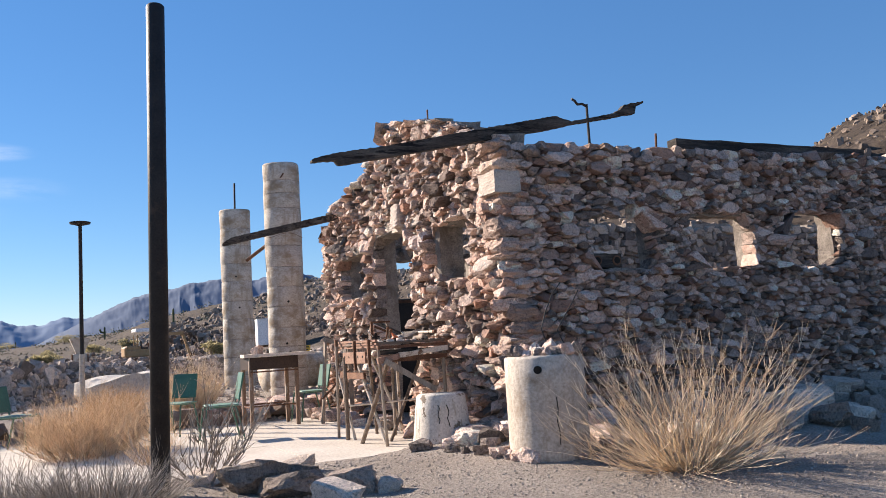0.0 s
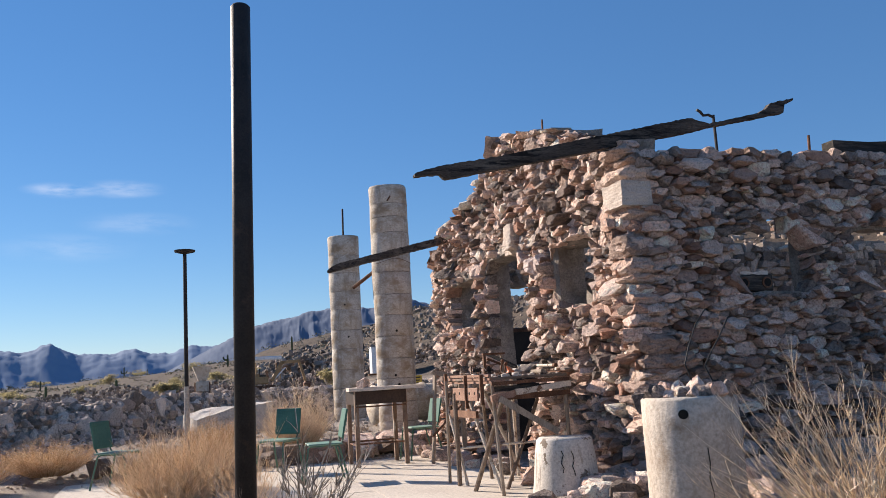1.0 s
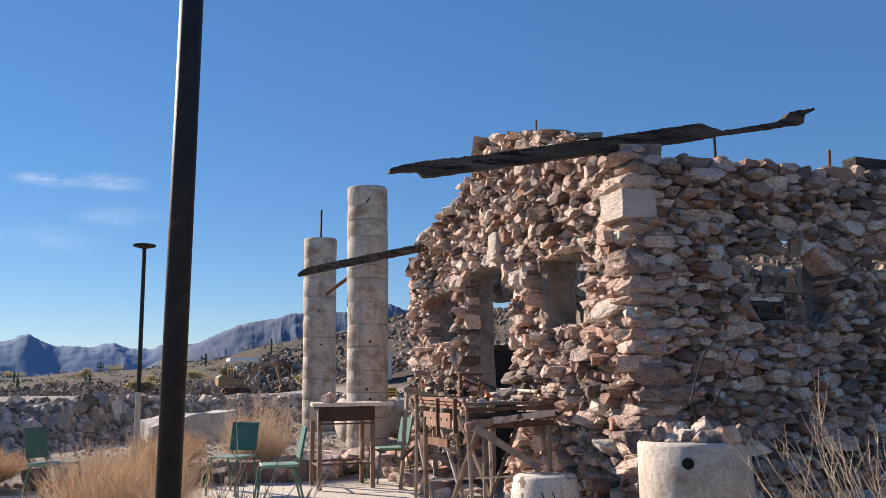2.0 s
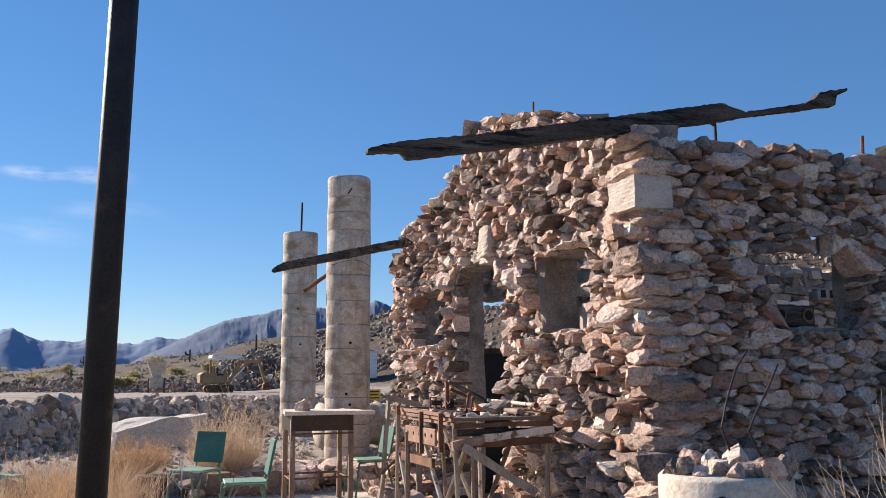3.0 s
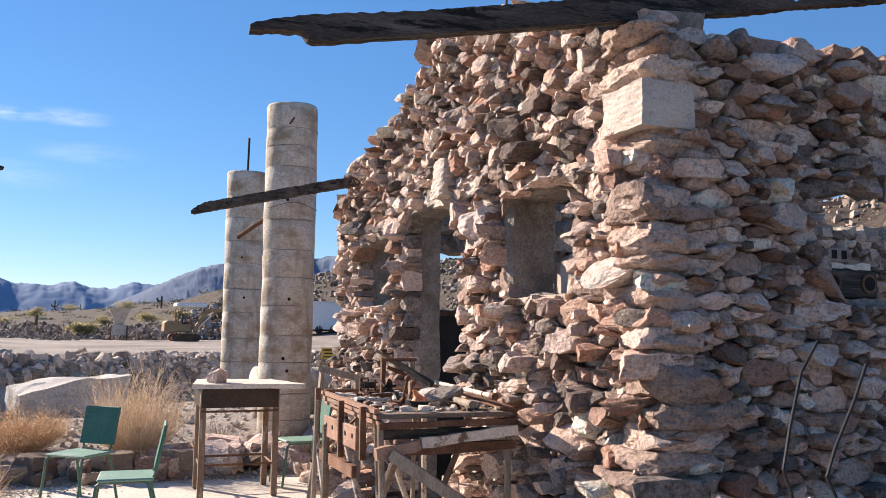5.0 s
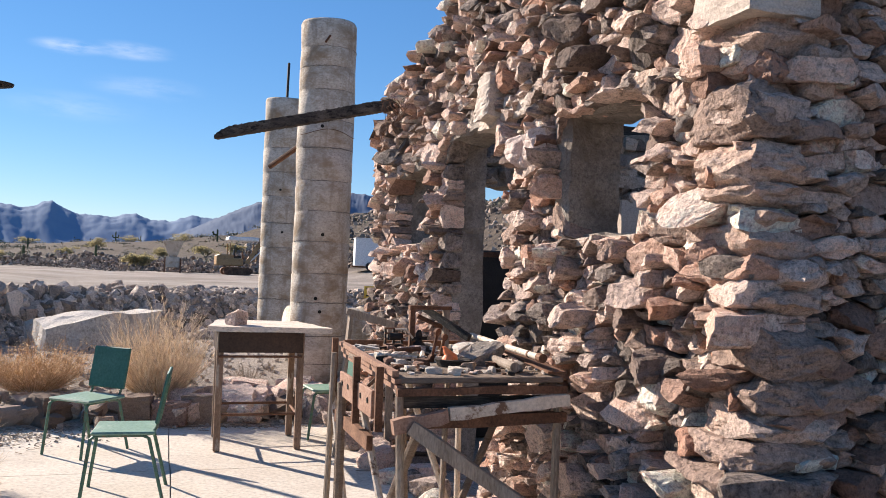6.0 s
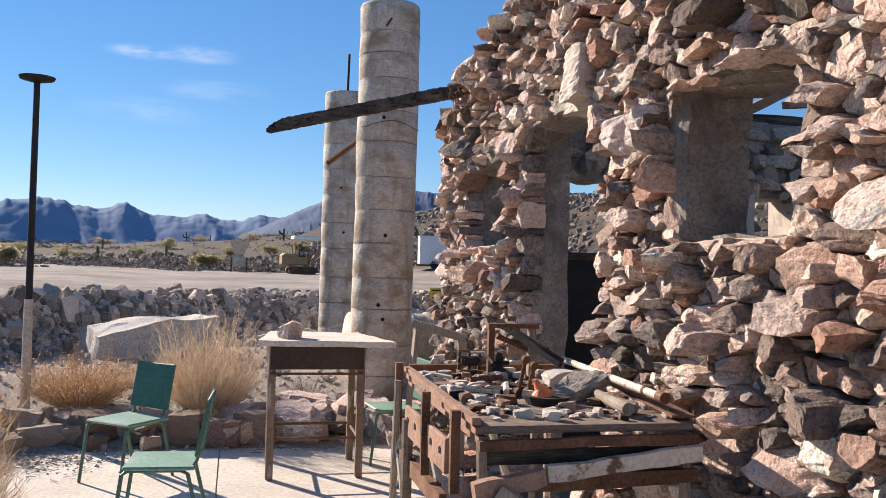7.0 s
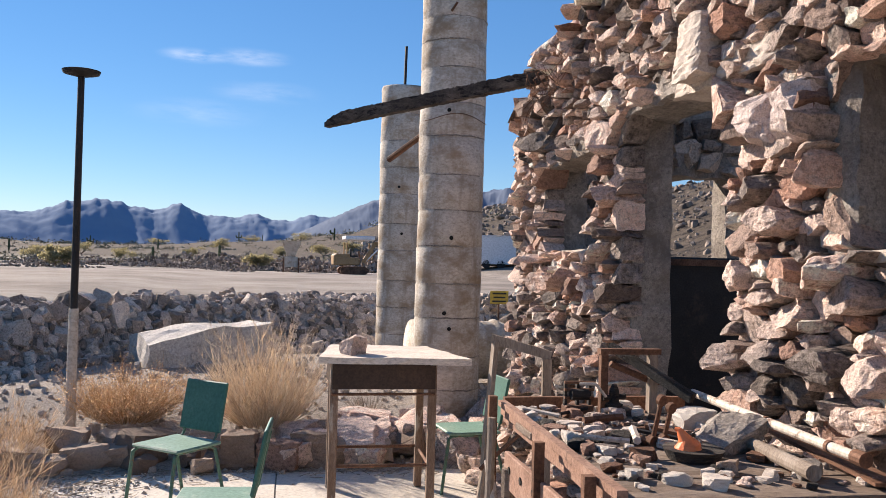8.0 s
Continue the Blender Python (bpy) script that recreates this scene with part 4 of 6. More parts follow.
for x, y in ((-1.68, 4.72), (-1.01, 4.72), (-1.66, 5.32), (-1.0, 5.32)):
    part("leg", boxes(((x, y, 0.5), (0.055, 0.055, 1.0)), bevel=0.006), M_LEGWOOD, table)
part("stretcher", tube_bm([(-1.7, 4.72, 0.3), (-1.0, 4.72, 0.3)], 0.012, 8), M_RUST, table)
part("stretcher", tube_bm([(-1.66, 5.32, 0.3), (-1.0, 5.32, 0.3)], 0.012, 8), M_RUST, table)
part("stretcher", tube_bm([(-1.68, 4.7, 0.28), (-1.66, 5.32, 0.28)], 0.012, 8), M_RUST, table)
part("stretcher", tube_bm([(-1.01, 4.7, 0.28), (-1.0, 5.32, 0.28)], 0.012, 8), M_RUST, table)
part("rail", tube_bm([(-1.7, 4.68, 0.79), (-1.0, 4.68, 0.79)], 0.010, 8), M_RUST, table)

# ---------------------------------------------------------------- bank of rubble behind the patio
bank = empty("rubble_bank", pose(-3, 11, 0.3), "long bank of tumbled grey stones behind the patio", "stone bank")
bank_rocks = []
rnd = random.Random(21)
for i in range(12500):
    x = rnd.uniform(-13, 6)
    f = rnd.uniform(-0.5, 2.6)
    y = lerp_table(BANK, x) + f
    s = rnd.choice((0.05, 0.06, 0.07, 0.09, 0.11, 0.13, 0.17 if i % 5 == 0 else 0.08)) * rnd.uniform(0.7, 1.3)
    z = ground_z(x, y) + s * 0.15
    bank_rocks.append((Matrix.LocRotScale(Vector((x, y, z)), Euler([rnd.uniform(0, 6.3) for _ in range(3)]), Vector((s * rnd.uniform(0.9, 1.4), s, s * rnd.uniform(0.6, 0.9)))), abs(x + 2.5) - 3 * s))

for i in range(30):
    x = rnd.uniform(-11, 2) if i > 16 else rnd.gauss(-4.3, 0.55)
    y = lerp_table(BANK, x) + rnd.uniform(0.5, 1.6)
    s = rnd.uniform(0.16, 0.32)
    bank_rocks.append((Matrix.LocRotScale(Vector((x, y, ground_z(x, y) + s * 0.22)), Euler([rnd.uniform(0, 6.3) for _ in range(3)]), Vector((s * 1.2, s, s * 0.75))), -9))

# ---------------------------------------------------------------- fittings of the ruin
M_STRAW = surface("dry_straw_stems", [(0.1, (0.52, 0.39, 0.26)), (0.5, (0.76, 0.61, 0.44)), (0.9, (0.84, 0.72, 0.56))], 3, 20, 0.8, 0, island=True, spread=0.2)
M_RUSSET = surface("russet_dry_leaves", [(0.1, (0.44, 0.27, 0.13)), (0.5, (0.66, 0.46, 0.27)), (0.9, (0.78, 0.60, 0.40))], 3, 20, 0.8, 0, island=True, spread=0.2)
M_PALESTRAW = surface("bleached_straw_stems", [(0.1, (0.60, 0.48, 0.35)), (0.5, (0.80, 0.68, 0.52)), (0.9, (0.88, 0.79, 0.66))], 3, 20, 0.8, 0, island=True, spread=0.2)
M_TWIG = surface("grey_bare_twigs", [(0.1, (0.20, 0.16, 0.12)), (0.5, (0.36, 0.30, 0.24)), (0.9, (0.50, 0.43, 0.35))], 3, 20, 0.85, 0, island=True, spread=0.2)
M_LEAF = surface("pale_desert_foliage", [(0.1, (0.220, 0.194, 0.096)), (0.5, (0.320, 0.282, 0.154)), (0.9, (0.409, 0.359, 0.211))], 3, 20, 0.8, 0, island=True, spread=0.2)
M_SCRUB = surface("olive_brown_scrub", [(0.1, (0.13, 0.105, 0.065)), (0.5, (0.21, 0.18, 0.105)), (0.9, (0.31, 0.265, 0.165))], 3, 20, 0.85, 0, island=True, spread=0.2)
M_CACTUS = surface("cactus_skin", [(0.2, (0.04, 0.06, 0.03)), (0.8, (0.09, 0.11, 0.05))], 2, 20, 0.8, 0.2)
M_YELLOW = surface("faded_yellow_paint", [(0.2, (0.310, 0.180, 0.072)), (0.7, (0.384, 0.248, 0.128))], 2, 20, 0.6, 0.2, stain=(3, 0.55, 0.7, (0.20, 0.11, 0.06)))
M_SIGN = surface("yellow_sign_paint", [(0.2, (0.55, 0.36, 0.05)), (0.7, (0.65, 0.45, 0.08))], 4, 30, 0.5, 0.1)
M_INK = surface("black_lettering", [(0.2, (0.02, 0.02, 0.02)), (0.8, (0.04, 0.04, 0.04))], 4, 30, 0.6, 0)
M_SHED = surface("white_sheet_metal", [(0.2, (0.68, 0.68, 0.68)), (0.8, (0.80, 0.80, 0.80))], 0.6, 10, 0.5, 0.1)
M_GLASSY = surface("dark_cab_opening", [(0.2, (0.02, 0.02, 0.02)), (0.8, (0.05, 0.045, 0.04))], 2, 20, 0.4, 0)
M_ORANGE = surface("orange_plastic", [(0.2, (0.75, 0.16, 0.05)), (0.8, (0.85, 0.26, 0.10))], 6, 40, 0.45, 0.1)
M_CREAM = surface("peeling_cream_paint", [(0.2, (0.42, 0.35, 0.27)), (0.5, (0.58, 0.50, 0.41)), (0.8, (0.64, 0.57, 0.48))], 5, 60, 0.7, 0.3, 0.004, stain=(9, 0.54, 0.62, (0.16, 0.09, 0.055)))
# near-black colour stands in for the shade inside holes and cracks
M_HOLE = surface("hole_shade_black", [(0.2, (0.010, 0.009, 0.008)), (0.8, (0.02, 0.018, 0.015))], 5, 40, 0.95, 0)
M_BRICK = surface("brown_sandstone", [(0.1, (0.156, 0.108, 0.078)), (0.5, (0.287, 0.208, 0.156)), (0.9, (0.385, 0.296, 0.226))], 5, 60, 0.9, 0.6, 0.01, island=True, coord="World", strata=0.4)



def let_light_through(mat, share):
    """Thin dry stems and leaves glow a little with the sun behind them."""
    N, L = mat.node_tree.nodes, mat.node_tree.links
    P, out = N["Principled BSDF"], N["Material Output"]
    src = P.inputs["Base Color"].links[0].from_socket
    tr, mx = N.new("ShaderNodeBsdfTranslucent"), N.new("ShaderNodeMixShader")
    L.new(src, tr.inputs["Color"])
    mx.inputs[0].default_value = share
    L.new(P.outputs[0], mx.inputs[1])
    L.new(tr.outputs[0], mx.inputs[2])
    L.new(mx.outputs[0], out.inputs["Surface"])


for mat, share in ((M_STRAW, 0.5), (M_PALESTRAW, 0.5), (M_RUSSET, 0.35), (M_LEAF, 0.6)):
    let_light_through(mat, share)

# flat lintel over the doorway, pale cement
def slab_part(name, lo, hi, jit, seed, mat, label=""):
    """A rough slab between two corners, chipped all round, as a part of the west wall."""
    rd = random.Random(seed)
    pts = []
    for i in range(9):
        f = i / 8
        for x in (lo[0], hi[0]):
            for z in (lo[2], hi[2]):
                pts.append(Vector((x + rd.uniform(-jit, jit), lo[1] + (hi[1] - lo[1]) * f, z + rd.uniform(-jit, jit) * 0.6)))
    vs, fs = hull_stone(pts, 4, seed, 0.010)
    me = bpy.data.meshes.new(name)
    me.from_pydata([v[:] for v in vs], [], fs)
    me.materials.append(mat)
    ob = new(name, me)
    ob.parent = wall_west
    if label:
        ob["label"] = label


slab_part("reveal", (-0.02, 1.645, 1.74), (0.30, 1.80, 2.47), 0.012, 507, M_MORTAR, "smooth grey cement reveal of the window")
slab_part("lintel", (-0.05, 2.10, 2.56), (0.31, 3.05, 2.66), 0.02, 501, M_PALE, "pale cement lintel over the doorway")
slab_part("lintel", (-0.02, 3.0, 2.60), (0.31, 4.05, 2.72), 0.03, 502, M_MORTAR)
slab_part("lintel", (-0.13, 2.58, 2.62), (0.1, 2.86, 2.88), 0.05, 503, M_PALE, "torn lump of pale cement above the doorway")
slab_part("lintel", (-0.03, 0.72, 2.47), (0.30, 1.14, 2.53), 0.02, 504, M_QUOIN)
slab_part("lintel", (0.02, 1.10, 2.455), (0.31, 1.95, 2.53), 0.03, 506, M_MORTAR)
slab_part("lintel", (-0.04, 4.15, 2.44), (0.31, 5.4, 2.54), 0.03, 505, M_MORTAR)
for y0, y1, z in ((0.88, 1.76, 1.755), (4.42, 5.25, 1.775)):
    bm = bmesh.new()
    box(bm, (0.16, (y0 + y1) / 2, z), (0.36, y1 - y0, 0.045), cuts=3)
    rough_up(bm, 0.012, 5, 6)
    part("sill", bm, M_CONC, wall_west)


def rod(pts, r, label, name="steel_rod", mat=M_RUST):
    return tagged(link(name, tube_bm(pts, r, 8), mat), label, "rod", "rusty rods")


rod([(0.16, 2.15, 3.7), (0.165, 2.15, 4.06)], 0.012, "short rusty rod standing in the wall top")
hook = empty("hook_pole", pose(7.07, 8.16, ground_z(7.07, 8.16)), "thin dark pole with a hooked top behind the ruin", "pole")
top_z = 6.3 - ground_z(7.07, 8.16)
part("pole", tube_bm([(0, 0, -0.3), (0, 0, top_z * 0.6), (0, 0, top_z)], [0.04, 0.035, 0.03], 8), M_BLACK, hook)
part("hook", tube_bm([(0, 0, top_z - 0.05), (-0.12, 0, top_z + 0.0), (-0.25, 0, top_z - 0.02), (-0.32, 0, top_z + 0.06), (-0.40, 0, top_z + 0.10)], 0.03, 8), M_BLACK, hook)
rod([(2.14, 0.13, 3.05), (2.16, 0.13, 3.34)], 0.014, "short rusty rod standing in the wall top")
rod([(0.35, 0.9, 3.3), (0.36, 0.9, 3.52)], 0.012, "short rusty rod standing in the wall top")

# two large pale pink stones that jut out beside the doorway
for k, (ya, yb, za, zb) in enumerate(((2.05, 2.29, 2.23, 2.43), (1.80, 2.03, 2.21, 2.42))):
    rd = random.Random(640 + k)
    pts = [Vector((x + rd.uniform(-0.02, 0.02), y + rd.uniform(-0.02, 0.02), z + rd.uniform(-0.02, 0.02))) for x in (-0.10, 0.1) for y in (ya, yb) for z in (za, zb)]
    pts += [Vector((-0.17, ya + (yb - ya) * f + rd.uniform(-0.02, 0.02), za + (zb - za) * g + rd.uniform(-0.02, 0.02))) for f, g in ((0.2, 0.35), (0.45, 0.85), (0.75, 0.75), (0.85, 0.3), (0.5, 0.12))]
    vs, fs = hull_stone(pts, 4, 640 + k, 0.010)
    me = bpy.data.meshes.new("stone")
    me.from_pydata([v[:] for v in vs], [], fs)
    me.materials.append(M_JUT)
    new("stone", me).parent = wall_west
# hollow block laid in the rear wall
bm = boxes(((6.98, 5.62, 2.69), (0.42, 0.16, 0.20)), bevel=0.012)
hollow = part("hollow_block", bm, M_MORTAR, wall_north, "grey hollow concrete block")
for x in (6.89, 7.07):
    part("core_hole", boxes(((x, 5.54, 2.70), (0.10, 0.012, 0.12)), bevel=0.004), M_HOLE, hollow)
# rusty channels and a bare rafter left on top of the rear wall
for a, c, w, t, seed in (((6.5, 5.85, 3.42), (8.3, 5.95, 3.92), 0.10, 0.06, 41), ((6.2, 5.7, 3.38), (7.4, 5.9, 3.50), 0.05, 0.08, 42), ((3.05, 5.85, 3.30), (4.9, 5.95, 4.24), 0.10, 0.07, 43), ((3.4, 5.75, 3.36), (4.6, 5.8, 3.52), 0.07, 0.10, 44)):
    tagged(link("rafter", plank_bm(a, c, w, t, 12, 0.012, seed), M_OLDRUST), "rust-brown rafter lying askew on the rear wall top", "rafter", "rafters on the rear wall")
# tangle of thin wire on the wall end
rd = random.Random(88)
bm = bmesh.new()
for k in range(16):
    y, z = rd.uniform(4.5, 5.3), rd.uniform(2.85, 3.12)
    a, l = rd.uniform(-0.5, 0.5), rd.uniform(0.15, 0.4)
    tube(bm, [(-0.20 + 0.05 * math.sin(q * 2 + k), y + l * (q / 5 - 0.5), z + 0.10 * math.sin(q * 1.1 + a) + a * l * (q / 5 - 0.5)) for q in range(6)], 0.0025, 4)
tagged(link("wire_tangle", bm, M_RUST), "tangle of thin rusty wire hanging on the wall end", "wire")

# plastered pier and reveal beside the rear window
for lo, hi in (((2.58, 5.60, 1.70), (2.98, 5.76, 2.42)), ((3.42, 5.62, 1.72), (3.50, 6.02, 2.40))):
    bm = bmesh.new()
    box(bm, [(p + q) / 2 for p, q in zip(lo, hi)], [q - p for p, q in zip(lo, hi)], cuts=4)
    rough_up(bm, 0.018, 5, 4)
    part("plaster_pier", bm, M_PALE, wall_north, "pale plaster round the rear window")
# timber resting in the window, with round cut-outs
sill_box = empty("slotted_timber", pose(1.24, 0.12, 1.755), "charred timber block with round holes on the window sill", "timber")
bm = boxes(((0, 0, 0.085), (0.42, 0.16, 0.16)), bevel=0.012)
part("block", bm, M_CHAR, sill_box)
for x in (-0.13, 0.13):
    part("bore", tube_bm([(x, -0.083, 0.085), (x, -0.087, 0.085)], 0.045, 16), M_HOLE, sill_box)
    bm = bmesh.new()
    ring = tube(bm, [(x, -0.08, 0.085), (x, -0.095, 0.085)], 0.055, 16, caps=True)
    part("collar", bm, M_RUST, sill_box)
    part("bore", tube_bm([(x, -0.094, 0.085), (x, -0.098, 0.085)], 0.038, 16), M_HOLE, sill_box)
part("splinter", plank_bm((-0.18, 0, 0.185), (0.16, -0.02, 0.175), 0.03, 0.12, 6, 0.02, 3), M_BOARD, sill_box, "pale split wood")

# dark box added inside the doorway to fill its dark lower part
tank = empty("steel_tank", pose(1.25, 5.2, 0), "tall dark box with a rusty rim standing inside the doorway", "tank")
bm = bmesh.new()
box(bm, (0, 0, 0.89), (1.7, 0.45, 1.78), bevel=0.02)
part("shell", bm, M_BLACK, tank)
part("rim", boxes(((0, -0.235, 1.74), (1.74, 0.02, 0.05))), M_RUST, tank)

# planks left over the ruin
tagged(link("charred_timber", plank_bm((1.2, 5.0, 3.15), (3.6, 5.9, 3.65), 0.10, 0.12, 8, 0.01, 31), M_CHAR), "charred timber leaning on the rear wall top", "timber", "charred timbers")

# ---------------------------------------------------------------- column fittings
rod([(-0.28, 11.85, 4.3), (-0.27, 11.85, 4.98)], 0.022, "short black pipe standing on the column", "pipe_stub", M_BLACK)
rod([(-0.62, 7.4, 3.02), (-0.98, 7.75, 2.74)], 0.032, "short pipe sticking out of the column", "pipe_stub", M_RUST)
for x, y, zs, cx, cy, r, par in ((-0.39, 7.36, (3.02, 1.78, 1.05, 0.9), -2, -2.3, 0.329, col_a), (-0.28, 11.9, (2.6, 1.9), -2, -2.3, 0.346, col_b)):
    d = Vector((cx - x, cy - y, 0)).normalized()
    base = par.matrix_world.translation
    for i, h in enumerate(zs):
        q = Matrix.Rotation(radians(-7 + 9 * (i % 2)), 3, "Z") @ d
        part("form_hole", tube_bm([q * (r - 0.02) + Vector((0, 0, h)), q * (r + 0.008) + Vector((0, 0, h))], 0.020, 12), M_HOLE, par)
bm = bmesh.new()
tube(bm, [(0.34 * math.cos(a), 0.34 * math.sin(a), 2.96 + 0.03 * math.sin(3 * a)) for a in (3.6 + 2.6 * i / 20 for i in range(21))], 0.004, 5)
part("wire", bm, M_RUST, col_a)
part("tie_bar", tube_bm([(-0.10, -0.33, 3.98), (-0.05, -0.37, 4.06)], 0.012, 6), M_RUST, col_a)

# ---------------------------------------------------------------- drum fittings
d = (Vector((-4.3, -7.3, 0)) - Vector((-0.53, -1.34, 0))).normalized()
q = Matrix.Rotation(radians(-9), 3, "Z") @ d
part("pipe_hole", tube_bm([q * 0.31 + Vector((0, 0, 0.725)), q * 0.349 + Vector((0, 0, 0.725))], 0.033, 14), M_HOLE, drum_a)
part("crack", tube_bm([Matrix.Rotation(radians(a), 3, "Z") @ d * 0.348 + Vector((0, 0, h)) for a, h in ((14, 0.5), (15, 0.4), (13, 0.3), (16, 0.2), (15, 0.12))], 0.004, 5), M_HOLE, drum_a)
rnd = random.Random(77)
for i in range(26):
    a, rr = rnd.uniform(0, 6.3), 0.29 * math.sqrt(rnd.random())
    s = rnd.uniform(0.05, 0.12)
    ob = tagged(new("stone", rock_data(i % 48, M_STONE)), "small angular stone lying on the concrete drum", "stone", "stones on the drum")
    ob.matrix_world = Matrix.LocRotScale(Vector((-0.53 + rr * math.cos(a), -1.34 + rr * math.sin(a), 0.895 + s * 0.33)), Euler([rnd.uniform(0, 6) for _ in range(3)]), Vector((s, s * 0.9, s)))
rod([(-0.42, -1.34, 0.80), (-0.47, -1.31, 1.0), (-0.50, -1.29, 1.12), (-0.42, -1.24, 1.25), (-0.27, -1.14, 1.42), (-0.14, -1.09, 1.53)], 0.0055, "bent reinforcing bar rising from the concrete drum", "steel_rod", M_BLACK)
rod([(-0.32, -1.39, 0.80), (-0.33, -1.37, 0.98), (-0.37, -1.34, 1.1), (-0.28, -1.29, 1.18), (-0.14, -1.24, 1.32), (-0.02, -1.19, 1.45)], 0.0055, "bent reinforcing bar rising from the concrete drum", "steel_rod", M_BLACK)
bm = bmesh.new()
for i in range(2):
    a = -2.1 + 0.34 * i
    n = 6
    hh = rnd.uniform(0.2, 0.35)
    tube(bm, [((0.31 - 0.06 * ((0.5 - hh + hh * k / n) / 0.56) + 0.004) * math.cos(a + 0.04 * math.sin(k * 2 + i)), (0.31 - 0.06 * ((0.5 - hh + hh * k / n) / 0.56) + 0.004) * math.sin(a + 0.04 * math.sin(k * 2 + i)), 0.5 - hh + hh * k / n) for k in range(n)], 0.004, 5)
part("crack", bm, M_HOLE, drum_b)

# ---------------------------------------------------------------- loose stones
def scatter(group, label, spots, material, seed, flat=0.7, category="stone", name="stone"):
    r = random.Random(seed)
    for i, (x, y, s) in enumerate(spots):
        ob = tagged(new(name, rock_data(r.randrange(48), material)), label, category, group)
        ob.matrix_world = Matrix.LocRotScale(Vector((x, y, max(ground_z(x, y), 0.0 if 0.35 < y < 5.85 and -5.3 < x < -0.1 else -9) + s * flat * 0.38)), Euler((r.uniform(-0.25, 0.25), r.uniform(-0.25, 0.25), r.uniform(0, 6.3))), Vector((s * r.uniform(1.0, 1.5), s * r.uniform(0.8, 1.1), s * flat)))


r = random.Random(3)
scatter("stones edging the patio", "rough brown stone edging the back of the patio", [(-2.2 + 0.33 * i + r.uniform(-0.06, 0.06), 6.1 + r.uniform(-0.1, 0.15), r.uniform(0.24, 0.34)) for i in range(2, 7)], M_BRICK, 41, 0.75)
scatter("stones edging the patio", "rough brown stone edging the back of the patio", [(-4.9 + 0.3 * i + r.uniform(-0.1, 0.1), 6.15 + r.uniform(-0.15, 0.3), r.uniform(0.18, 0.36)) for i in range(9)], M_BRICK, 42, 0.7)
scatter("stones heaped by the columns", "pale broken stone heaped by the column foot", [(r.uniform(-1.9, 0.2), r.uniform(6.0, 6.9), r.uniform(0.16, 0.45)) for i in range(34)], M_STONE, 43, 0.6)
scatter("stones in front of the patio", "large broken stone lying on the gravel", [(-2.95, -0.25, 0.26), (-3.18, -0.1, 0.2), (-2.75, 0.02, 0.2), (-2.55, -0.75, 0.27), (-2.6, 0.08, 0.2), (-2.4, -0.1, 0.24), (-2.34, -1.45, 0.32), (-2.95, -0.85, 0.34), (-2.7, -1.2, 0.3), (-2.1, -1.6, 0.18), (-2.82, -0.5, 0.26), (-2.55, -1.75, 0.22)], M_BANK, 44, 0.6)
spots = [(r.gauss(-0.45, 0.32), r.gauss(-0.55, 0.5), r.uniform(0.06, 0.22)) for i in range(70)] + [(r.uniform(-0.1, 1.1), r.uniform(-1.9, -0.2), r.uniform(0.08, 0.28)) for i in range(40)]
scatter("debris at the wall foot", "broken stone fallen at the foot of the wall", spots, M_STONE, 45, 0.7)
spots = [(r.uniform(1.3, 6), -0.1 - 2.1 * r.random() ** 1.6, r.uniform(0.12, 0.38)) for i in range(112)]
scatter("rubble along the shaded wall", "grey rubble stone fallen along the shaded wall", spots, M_BANK, 46, 0.75)
scatter("stones fallen inside the doorway", "broken stone lying along the wall foot", [(-0.2 - 0.3 * r.random(), r.uniform(0.6, 5.9), r.uniform(0.08, 0.26)) for i in range(46)], M_STONE, 47, 0.7)

scatter("stones edging the patio", "large brown slab of stone propped at the patio edge", [(-3.5, 6.05, 0.24), (-3.28, 6.1, 0.22), (-3.72, 5.85, 0.2), (-2.98, 6.22, 0.24), (-2.72, 6.12, 0.22), (-3.05, 5.9, 0.17), (-2.6, 5.85, 0.16), (-3.9, 5.95, 0.22)], M_BRICK, 48, 0.8)
# squared stones that hold up the shrub's bed
for cx, cy, turn, size, sd, mat in ((-2.33, 6.0, -10, (0.30, 0.24, 0.30), 3, M_BRICK), (-2.02, 5.92, -16, (0.38, 0.18, 0.25), 7, M_REDSTONE), (-1.74, 5.98, -19, (0.36, 0.16, 0.30), 9, M_BRICK)):
    rd = random.Random(sd)
    pts = [Vector((x * size[0] / 2 * rd.uniform(0.78, 1.0), y * size[1] / 2 * rd.uniform(0.8, 1.0), z * size[2] / 2 * rd.uniform(0.85, 1.0))) for x in (-1, -0.4, 0.5, 1) for y in (-1, 1) for z in (-1, 0, 1)]
    vs, fs = hull_stone(pts, 4, sd, 0.010)
    me = bpy.data.meshes.new("edging_stone")
    me.from_pydata([v[:] for v in vs], [], fs)
    me.materials.append(mat)
    ob = tagged(new("edging_stone", me), "long squared brown stone edging the back of the patio", "stone", "stones edging the patio")
    ob.matrix_world = pose(cx, cy, size[2] / 2 - 0.015, 0, 0, turn)

